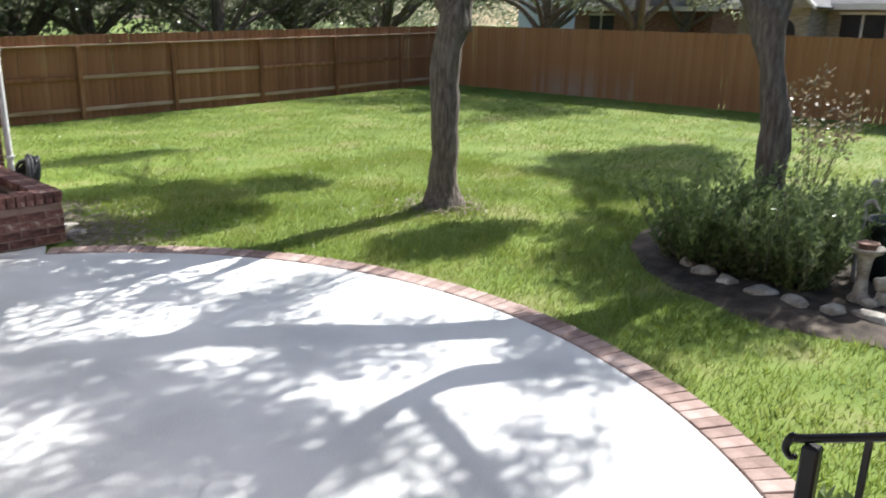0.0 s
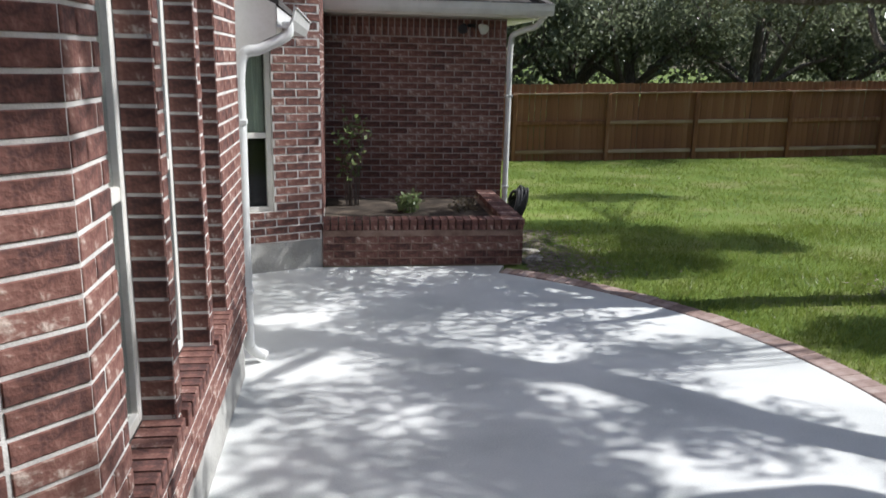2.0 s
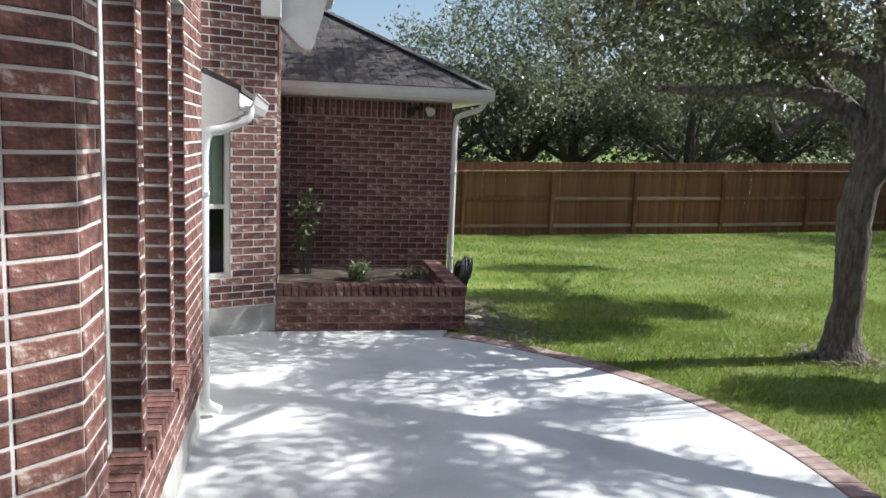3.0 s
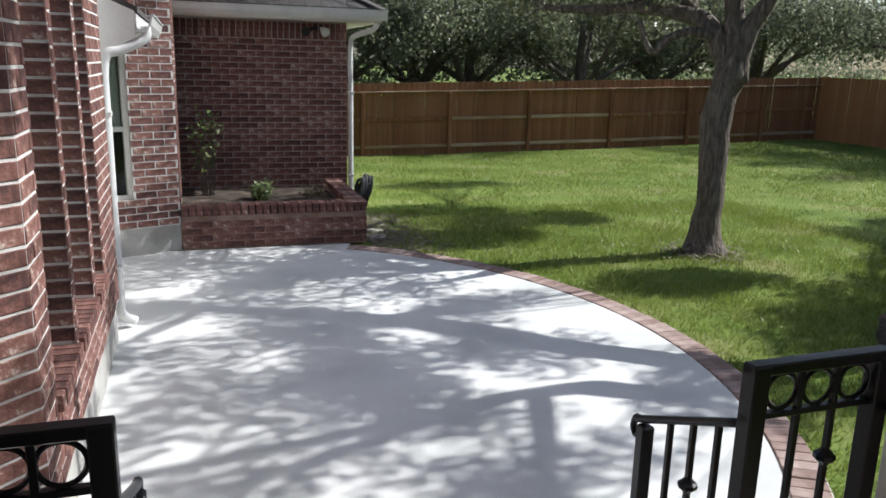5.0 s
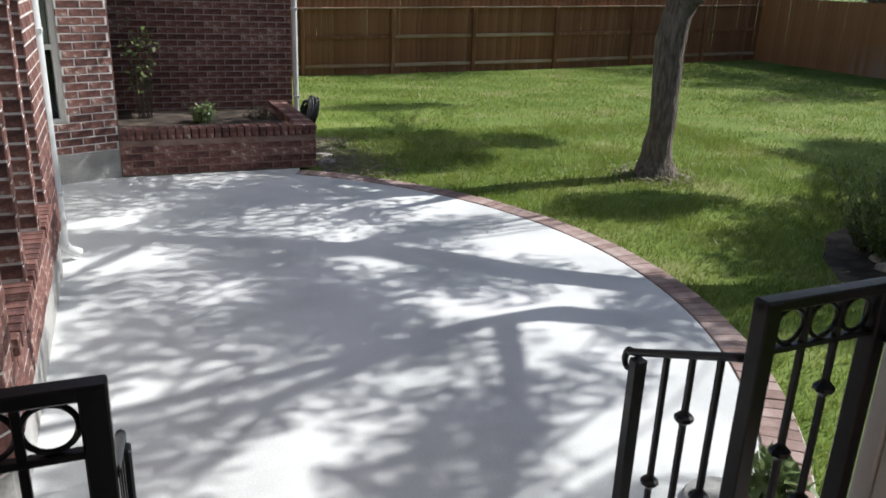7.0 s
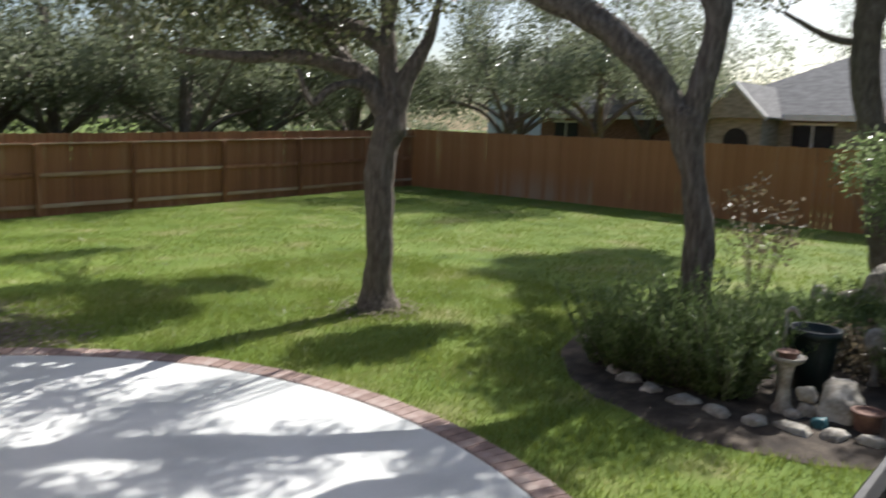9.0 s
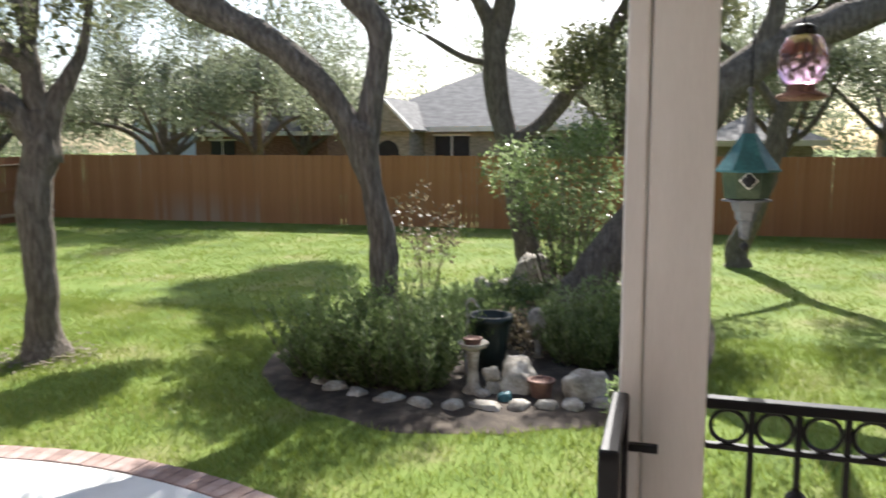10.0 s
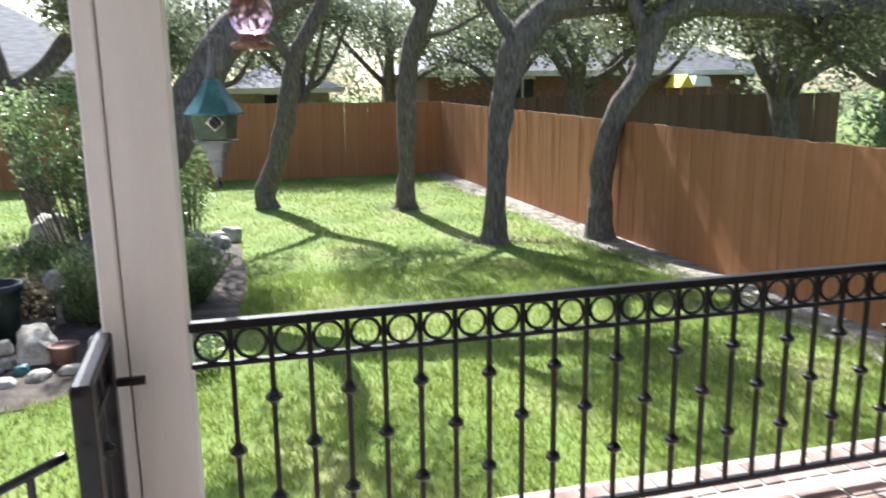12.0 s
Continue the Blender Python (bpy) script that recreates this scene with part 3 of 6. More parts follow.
gutter_run((BX + 0.225, 4.83), (BX + 0.225, 6.95), 2.3, bay_roof)
downspout("white metal downspout on the bay corner with outlet elbow", [(0.06, 5.06, 2.22), (0.05, 5.05, 2.14), (-0.1, 5.01, 2.06), (-0.22, 4.98, 1.98), (-0.235, 4.98, 1.5), (-0.235, 4.98, 0.3), (-0.225, 4.99, 0.12), (-0.14, 5.04, 0.045)])
downspout("white metal downspout on the far house corner", [(2.68, 9.08, 2.52), (2.62, 9.14, 2.42), (2.42, 9.3, 2.34), (2.37, 9.34, 2.2), (2.37, 9.34, 1.5), (2.37, 9.34, 0.3), (2.37, 9.34, 0.1), (2.45, 9.25, -0.03)])

far_roof = thing("far_roof", "dark shingled hip roof with white eave gutter", "roof")
EZ = 2.56
EX, EY = 2.72, 9.02     # eave corner
bm = bmesh.new()
# hip roof: the front slope and the end slope meet on a hip
c0, c1 = (EX, EY, EZ + 0.1), (-1.6, EY, EZ + 0.1)
c2, r0, r1 = (EX, 16.0, EZ + 0.1), (-0.78, 12.5, EZ + 2.05), (-1.6, 12.5, EZ + 2.05)
tv = [bm.verts.new(v) for v in (c0, c1, r1, r0, c2)]
bm.faces.new((tv[0], tv[1], tv[2], tv[3]))
bm.faces.new((tv[0], tv[3], tv[4]))
ext = bmesh.ops.extrude_face_region(bm, geom=list(bm.faces))
for v in ext["geom"]:
    if isinstance(v, bmesh.types.BMVert):
        v.co.z -= 0.06
link("roof_deck", bm, "shingle", far_roof)
link("soffit", box(bmesh.new(), (0.1, EY + 0.02, 2.503), (EX - 0.02, FY + 0.1, 2.53)), "trim", far_roof)
link("soffit", box(bmesh.new(), (2.2, FY + 0.1, 2.503), (EX - 0.02, 14.2, 2.53)), "trim", far_roof)
link("fascia", box(bmesh.new(), (0.1, EY, 2.505), (EX, EY + 0.02, 2.66)), "trim", far_roof)
link("fascia", box(bmesh.new(), (EX - 0.02, EY + 0.02, 2.505), (EX, 14.2, 2.66)), "trim", far_roof)
gutter_run((0.1, EY), (EX + 0.05, EY), 2.53, far_roof)
# shingle courses on the front slope
slope = math.atan2(1.95, 3.48)
sh_rest = []
for r in range(27):
    f = r / 27.0
    yy, zz = EY + 3.48 * f, EZ + 0.1 + 1.95 * f
    xr = EX - 3.5 * f
    x = -1.5 + random.uniform(0, 0.2)
    while x < xr - 0.12:
        w = min(random.choice((0.2, 0.25, 0.3, 0.33)), xr - 0.03 - x)
        sh_rest.append((x, w - 0.008, yy, zz))
        x += w
for k in range(22):   # hip caps
    f = k / 22.0
    hc = link("hip_cap", box(bmesh.new(), (-0.1, -0.02, 0), (0.1, 0.27, 0.02), 0.004), "shingle", far_roof)
    hc.matrix_basis = Matrix.Translation((EX - 3.5 * f, EY + 3.48 * f, EZ + 0.105 + 1.95 * f)) @ Matrix.Rotation(radians(45), 4, "Z") @ Matrix.Rotation(math.atan2(1.95, 4.93), 4, "X")
bm = bmesh.new()
box(bm, (0, 0, 0), (1, 0.15, 0.009))
sh_me = bpy.data.meshes.new("shingle")
bm.to_mesh(sh_me)
bm.free()
sh_me.materials.append(M["shingle"])
for x, w, yy, zz in sh_rest:
    share("shingle", sh_me, far_roof, (x, yy, zz + 0.006 + random.uniform(0, 0.004)), (slope, 0, 0), (w, 1, 1))
# boxed eave of the upper roof at the top of the angled wall
up = thing("upper_eave", "white boxed eave of the upper roof", "eave")
def upright(pts, y0, y1):
    """A board with the outline (x, z), from y0 to y1."""
    bm = bmesh.new()
    A, B = ([bm.verts.new((x, y, z)) for x, z in pts] for y in (y0, y1))
    bm.faces.new(A), bm.faces.new(B)
    for i in range(len(pts)):
        j = (i + 1) % len(pts)
        bm.faces.new((A[i], A[j], B[j], B[i]))
    return bm


link("soffit", upright([(0.2, 3.1), (0.4, 2.9), (0.46, 2.87), (0.5, 2.9), (0.62, 3.3), (0.62, 3.85), (0.2, 3.85)], 7.47, 8.0), "trim", up)
link("corner_block", box(bmesh.new(), (0.03, 7.3, 3.14), (0.22, 7.44, 3.9), 0.006), "trim", up)
link("rake_board", upright([(0.44, 2.86), (0.52, 2.88), (0.66, 3.35), (0.58, 3.37)], 7.42, 7.465), "trim", up)
link("gutter", upright([(0.625, 3.33), (0.72, 3.36), (0.76, 3.47), (0.625, 3.47)], 7.38, 8.0), "gutter", up)
link("roof_deck", upright([(0.2, 3.95), (0.72, 3.49), (0.72, 3.53), (0.2, 4.0)], 7.36, 8.0), "shingle", up)

flood = thing("floodlight", "twin floodlight under the eave on brick wall", "lamp", loc=(1.9, FY - 0.02, 2.4))
link("plate", lathe(bmesh.new(), [(0.05, 0), (0.05, 0.03), (0.03, 0.04)], 14, (0, 0, 0)), "dark", flood)
for sx in (-0.09, 0.09):
    bm = lathe(bmesh.new(), [(0.02, 0), (0.035, 0.03), (0.06, 0.12), (0.055, 0.125), (0.0, 0.11)], 14)
    bmesh.ops.transform(bm, matrix=Matrix.Translation((sx, -0.05, 0.02)) @ Euler((radians(115), 0, radians(20 if sx > 0 else -20))).to_matrix().to_4x4(), verts=bm.verts)
    link("lamp_head", bm, "dark" if sx < 0 else "gutter", flood, smooth=True)

# ---- planter ----
PT = 0.47
planter = thing("brick_planter", "low red brick planter bed against the house", "planter")
link("core", box(bmesh.new(), (0.185, 7.51, 0), (2.19, 7.7, PT - 0.105)), "mortar_red", planter)
link("core", box(bmesh.new(), (1.99, 7.7, 0), (2.19, FY - 0.01, PT - 0.105)), "mortar_red", planter)
link("soil", box(bmesh.new(), (0.185, 7.7, 0.0), (1.99, FY - 0.012, 0.36)), "soil", planter)
brick_face(planter, (0.185, 7.51), (2.195, 7.51), 0.0, PT - 0.1)
brick_face(planter, (2.19, 7.51), (2.19, FY), 0.0, PT - 0.1)
row_bricks(planter, (0.185, 7.51), (2.2, 7.51), PT - 0.1, 0.1, 0.0637, 0.012, 0.2)
row_bricks(planter, (2.2, 7.515), (2.2, FY - 0.02), PT - 0.06, 0.06, 0.1, 0.012, 0.21)

# bricks of the walls
brick_face(w_far, (0.18, FY), (2.33, FY), 0.3, 2.28, parts=300, from_z=0.9)
row_bricks(w_far, (0.18, FY), (2.33, FY), 2.285, 0.2, 0.061, 0.007, 0.03)
brick_face(w_ang, AW0, AW1, 0.28, 4.55, [AWH], parts=300, from_z=1.5)
brick_face(w_bev, (BX - 0.5, YB - 0.5), (BX, YB), Z_CON, 4.3, parts=300, first=-0.162, stack=True)
brick_face(w_bay, (BX, YB), (BX, 4.8), Z_CON, 4.3, [(a, b, c - 0.06, d) for a, b, c, d in bay_holes], parts=300)
for a, b in wins:   # brick jambs in the reveals, and rowlock sills
    brick_face(w_bay, (BX - 0.118, b), (BX, b), SILL, HEAD, parts=60, proud=0.004, stack=True)
    row_bricks(w_bay, (BX, a - 0.02), (BX, b + 0.02), SILL - 0.075, 0.07, 0.0637, 0.03, 0.15)
brick_face(w_main, (-0.75, -4.0), (-0.75, YB - 0.5), PZ, 2.7, parts=0)
brick_face(w_side, AW1, (0.18, 9.4), 0.4, 4.5, parts=0)
brick_face(w_back, (2.42, -4.0), (-0.75, -4.0), PZ, 2.7, parts=0)

# ---- patio border ----
border = thing("patio_border", "curved border of pinkish brick pavers round the patio", "border", kind="structure")
bm = bmesh.new()
box(bm, (-0.047, -0.1, -0.06), (0.047, 0.1, 0.006), 0.004)
pv = bpy.data.meshes.new("paver")
bm.to_mesh(pv)
bm.free()
pv.materials.append(M["paver"])
nb = int(radians(A1 - A0) * CR / 0.1)
for i in range(nb):
    a = A0 + (A1 - A0) * (i + 0.5) / nb
    x, y = rim(a, CR - 0.1)
    share("paver", pv, border, (x, y, random.uniform(-0.004, 0.003)), (random.uniform(-0.01, 0.01), random.uniform(-0.01, 0.01), radians(a - 90) + random.uniform(-0.02, 0.02)))
link("bed", prism(bmesh.new(), [rim(A0 + (A1 - A0) * i / 60, CR - 0.212) for i in range(61)] + [rim(A1 - (A1 - A0) * i / 60, CR + 0.01) for i in range(61)], -0.14, -0.012), "mortar", border)

# ---- fences ----
bm = bmesh.new()
box(bm, (-0.068, -0.008, 0), (0.068, 0.008, 1.0), 0.002)
picket_me = {}
for key in ("cedar", "cedar_faded", "cedar_old", "fence_grey"):
    me = bpy.data.meshes.new("picket")
    bm.to_mesh(me)
    me.materials.append(M[key])
    picket_me[key] = me
bm.free()


def fence(name, label, p, q, top, material, rails_on=1, posts=(), cap=False, faded=None):
    """A board fence from p to q; the rails and posts stand on the left (1) or right (-1) of p-q."""
    ob = thing(name, label, "fence", "garden fences", "structure")
    P, Q = Vector((*p, 0)), Vector((*q, 0))
    d = Q - P
    width = d.length
    d.normalize()
    nrm = Vector((-d.y, d.x, 0)) * rails_on
    ang = math.atan2(d.y, d.x)
    n = int(width / 0.142)
    for i in range(n):
        c = P + d * ((i + 0.5) * width / n)
        g = ground_z(c.x, c.y)
        share("picket", picket_me["cedar_faded" if faded and faded[0] < c.y < faded[1] else material], ob, (c.x, c.y, g - 0.02), (random.uniform(-0.004, 0.004), random.uniform(-0.003, 0.003), ang), (width / n / 0.1385 * (0.87 if random.random() < 0.07 else 1.0), 1, top(c) - g + 0.02 + random.uniform(-0.008, 0.008)))
    if rails_on:
        spots = list(posts) or [0.05 + 2.4 * k for k in range(int(width / 2.4) + 1)]
        for u in spots:
            c = P + d * u + nrm * 0.075
            g = ground_z(c.x, c.y)
            link("post", box(bmesh.new(), (-0.045, -0.045, g - 0.2), (0.045, 0.045, top(c) - 0.24), 0.006), material, ob).matrix_basis = Matrix.Translation((c.x, c.y, 0)) @ Matrix.Rotation(ang, 4, "Z")
        for bay, (u0, u1) in enumerate(zip(spots, spots[1:] + [width])):
            a, b = u0 + 0.05, u1 - 0.05
            if b - a < 0.2:
                continue
            for f in (0.12, 0.5):
                A, B = P + d * a + nrm * 0.035, P + d * b + nrm * 0.035
                za = ground_z(A.x, A.y) + (top(A) - ground_z(A.x, A.y)) * f
                zb = ground_z(B.x, B.y) + (top(B) - ground_z(B.x, B.y)) * f
                L = (B - A).length
                r = link("rail", box(bmesh.new(), (0, -0.02, -0.045), (L, 0.02, 0.045), 0.004), "rail" if cap and (f < 0.2 or bay in (2, 3)) else material, ob)
                r.matrix_basis = Matrix.Translation((A.x, A.y, za)) @ Matrix.Rotation(ang, 4, "Z") @ Matrix.Rotation(-math.atan2(zb - za, L), 4, "Y")
        if cap:
            for i in range(int(width / 2.4) + 1):
                A, B = P + d * (i * 2.4) + nrm * 0.03, P + d * min(width, i * 2.4 + 2.395) + nrm * 0.03
                if (B - A).length < 0.1:
                    continue
                r = link("cap", box(bmesh.new(), (0, -0.06, 0), ((B - A).length, 0.045, 0.035), 0.004), "rail", ob)
                r.matrix_basis = Matrix.Translation((A.x, A.y, top(A) - 0.24)) @ Matrix.Rotation(ang, 4, "Z") @ Matrix.Rotation(-math.atan2(top(B) - top(A), (B - A).length), 4, "Y")
    return ob


FXR, FYL, FYN = 18.5, 18.3, -5.15
fence("fence_north", "weathered brown board fence with posts and rails", (1.9, FYL), (FXR, FYL), lambda c: 1.56 + 0.028 * (c.x - 6.7), "cedar_old", -1, (0.05, 2.5, 4.8, 7.02, 9.48, 11.97, 14.51), True)
fence("fence_east", "orange-brown stained cedar board fence", (FXR, FYL), (FXR, FYN), lambda c: 1.775 + 0.0055 * (c.y - FYN), "cedar", 1, faded=(11.4, 14.7))
fence("fence_south", "orange-brown stained cedar board fence beside oaks", (FXR, FYN), (-0.5, FYN), lambda c: 1.77 - 0.0205 * (FXR - c.x), "cedar", 1)
fence("fence_far", "grey-brown neighbouring board fence", (FXR, FYN - 0.2), (FXR, -17.0), lambda c: 1.84, "fence_grey", 1)

# bare sandy strip along the south fence
bm = bmesh.new()
lo, hi = [], []
for i in range(60):
    x = 3.0 + i * 0.26
    lo.append(bm.verts.new((x, FYN + 0.01, ground_z(x, FYN) + 0.02)))
    w = 0.55 + 0.25 * noise.noise(Vector((x * 0.7, 1, 0))) + 0.1 * noise.noise(Vector((x * 3, 2, 0)))
    hi.append(bm.verts.new((x, FYN + w, ground_z(x, FYN + w) + 0.004)))
for i in range(59):
    bm.faces.new((lo[i], lo[i + 1], hi[i + 1], hi[i]))
tagged(link("dirt_strip", bm, "sand"), "bare pale sandy dirt along the fence", "dirt", kind="structure")
# ---- railings ----
RT = 1.31       # top of the rail
RB = 0.48


def knuckle(z, x, y):
    bm = bmesh.new()
    lathe(bm, [(0.009, -0.03), (0.012, -0.022), (0.02, -0.012), (0.028, -0.006), (0.028, 0.006), (0.02, 0.012), (0.012, 0.022), (0.009, 0.03)], 8, (x, y, z))
    return bm


def ring_bm(c, axis, r=0.047, w=0.0065):
    bm = bmesh.new()
    pts_ = []
    for k in range(24):
        a = 2 * math.pi * k / 24
        o = Vector((math.cos(a) * axis[0], math.cos(a) * axis[1], math.sin(a))) * r
        pts_.append((c[0] + o.x, c[1] + o.y, c[2] + o.z, w))
    return tube(bm, pts_, 6, closed=True)


def rail_panel(label, p, q, gap=0.12, first_post=True, last_post=True, foot_z=PZ, RT=RT):
    """A railing panel: top rail, row of rings, knuckled balusters, bottom rail."""
    ob = thing("iron_railing", label, "railing", "porch railings")
    P, Q = Vector((*p, 0)), Vector((*q, 0))
    d = Q - P
    width = d.length
    d.normalize()
    ang = math.atan2(d.y, d.x)
    rot = Matrix.Translation((*p, 0)) @ Matrix.Rotation(ang, 4, "Z")

    def put(name, bm, label=""):
        bmesh.ops.transform(bm, matrix=rot, verts=bm.verts)
        return link(name, bm, "iron", ob, label)
    put("top_rail", box(bmesh.new(), (0, -0.022, RT - 0.03), (width, 0.022, RT), 0.004))
    put("ring_rail", box(bmesh.new(), (0, -0.012, RT - 0.15), (width, 0.012, RT - 0.134), 0.002))
    put("bottom_rail", box(bmesh.new(), (0, -0.014, RB - 0.012), (width, 0.014, RB + 0.012), 0.003))
    pw = 0.025
    if first_post:
        put("post", box(bmesh.new(), (0, -pw, foot_z), (2 * pw, pw, RT - 0.003), 0.004))
    if last_post:
        put("post", box(bmesh.new(), (width - 2 * pw, -pw, foot_z), (width, pw, RT - 0.003), 0.004))
    a, b = (2 * pw if first_post else 0), width - (2 * pw if last_post else 0)
    n = max(1, round((b - a) / gap))
    g = (b - a) / n
    for i in range(n):
        put("ring", ring_bm((a + (i + 0.5) * g, 0, RT - 0.082), (1, 0)))
        if i:
            x = a + i * g
            bal = put("baluster", box(bmesh.new(), (x - 0.0085, -0.0085, RB + 0.01), (x + 0.0085, 0.0085, RT - 0.03), 0.002))
            for z in ((0.87,) if i % 2 else (1.04, 0.69)):
                k = knuckle(z, x, 0)
                bmesh.ops.transform(k, matrix=rot, verts=k.verts)
                link("knuckle", k, "iron", bal)
    return ob


rail_panel("black wrought iron porch railing with a row of rings", (2.142, 0.185), (2.142, -3.765), last_post=True, first_post=False)
right_panel = rail_panel("short black iron railing panel beside porch column", (1.608, 0.405), (2.053, 0.415), RT=1.328)
link("latch_bar", box(bmesh.new(), (2.03, 0.31, 1.165), (2.055, 0.39, 1.187), 0.003), "iron", right_panel)
rail_panel("black iron railing panel beside house wall", (-0.73, 0.47), (0.173, 0.47), gap=0.107, RT=1.33)


def stair_rail(x, label):
    ob = thing("stair_handrail", label, "handrail", "stair handrails")
    y0, y1, z0, z1 = 0.46, 0.90, 1.14, 0.945
    bm = bmesh.new()
    tube(bm, smooth_line([(x, y0, z0, 0.013), (x, (y0 + y1) / 2, (z0 + z1) / 2, 0.013), (x, y1, z1, 0.013), (x, y1 + 0.035, z1 - 0.01, 0.013), (x, y1 + 0.05, z1 - 0.045, 0.011), (x, y1 + 0.035, z1 - 0.07, 0.009), (x, y1 + 0.02, z1 - 0.06, 0.008)], 5), 8)
    link("top_rail", bm, "iron", ob, smooth=True)
    link("newel_post", box(bmesh.new(), (x - 0.022, 0.86, 0.0), (x + 0.022, 0.905, 0.932), 0.006), "iron", ob)
    for i in range(3):
        y = 0.545 + i * 0.105
        zt = z0 + (z1 - z0) * (y - y0) / (y1 - y0)
        bal = link("baluster", box(bmesh.new(), (x - 0.0085, y - 0.0085, 0.2), (x + 0.0085, y + 0.0085, zt), 0.002), "iron", ob)
        for dz in ((0.26,) if i % 2 else (0.5,)):
            link("knuckle", knuckle(zt - dz + 0.06, x, y), "iron", bal)
    return ob


stair_rail(1.655, "black iron stair handrail with curled end")
stair_rail(0.165, "black iron stair handrail on the house side")

# ---- trees ----
def tree(label, trunk, limbs, canopy, seed, count=16000, size=0.075, material="oak", spread=0.24, group="oak trees", twigs=True, shade_blobs=(), shade_count=0):
    """An oak: trunk and limbs through (x, y, z, r), a crown of clumps; canopy = blobs (x, y, z, rx, ry, rz, clumps). A
    second list of blobs adds unseen boughs that only cast shade.
    """
    rng = np.random.default_rng(seed)
    x0, y0, z0, r0 = trunk[0]
    ob = thing("oak_tree", label, "tree", group)
    g = ground_z(x0, y0) - 0.08
    bm = bmesh.new()
    base = [(x0, y0, g, r0 * 1.75), (x0, y0, g + 0.12, r0 * 1.35)] + ([(x0, y0, g + 0.35, r0 * 1.08)] if trunk[1][2] > 0.55 else [])
    tube(bm, smooth_line(base + list(trunk[1:]), 4), 14, rough=0.3)
    link("trunk", bm, "bark", ob, smooth=True)
    ends = []
    for L in limbs:
        bm = bmesh.new()
        sl = smooth_line(L, 4)
        tube(bm, sl, 9, rough=0.3)
        link("limb", bm, "bark", ob, smooth=True)
        ends += [p for p in sl[len(sl) // 3:]]
    def clumps(blobs):
        out = []
        for cx, cy, cz, rx, ry, rz, n in blobs:
            v = rng.normal(0, 1, (n, 3))
            v /= np.linalg.norm(v, axis=1, keepdims=True)
            v *= rng.uniform(0.25, 1, (n, 1)) ** 0.5
            out.append(np.array([cx, cy, cz]) + v * np.array([rx, ry, rz]))
        return np.concatenate(out)
    low_cl = cl = clumps(canopy)
    # denser boughs out of view, added for their shadows
    if shade_blobs:
        shade_cl = clumps(shade_blobs)
        leaves("crown", shade_cl, 0.18, shade_count, size, material, ob, seed + 500, 0.5)
        cl = np.concatenate((low_cl, shade_cl))
    if twigs and ends:
        E = np.array([e[:3] for e in ends])
        bm = bmesh.new()
        for c in cl[:: 1 if len(cl) < 90 else 2]:
            k = int(np.argmin(np.linalg.norm(E - c, axis=1)))
            s = E[k]
            r = min(float(ends[k][3]) * 0.5, 0.035)
            mid = (s + c) / 2 + rng.normal(0, 0.12, 3)
            tube(bm, smooth_line([(*s, r), (*mid, r * 0.65), (*c, 0.006)], 3), 5)
        b = link("branching", bm, "bark", ob, smooth=True)
        tagged(b, kind="stuff")
    leaves("crown", low_cl, spread, count, size, material, ob, seed, 0.5)
    return ob


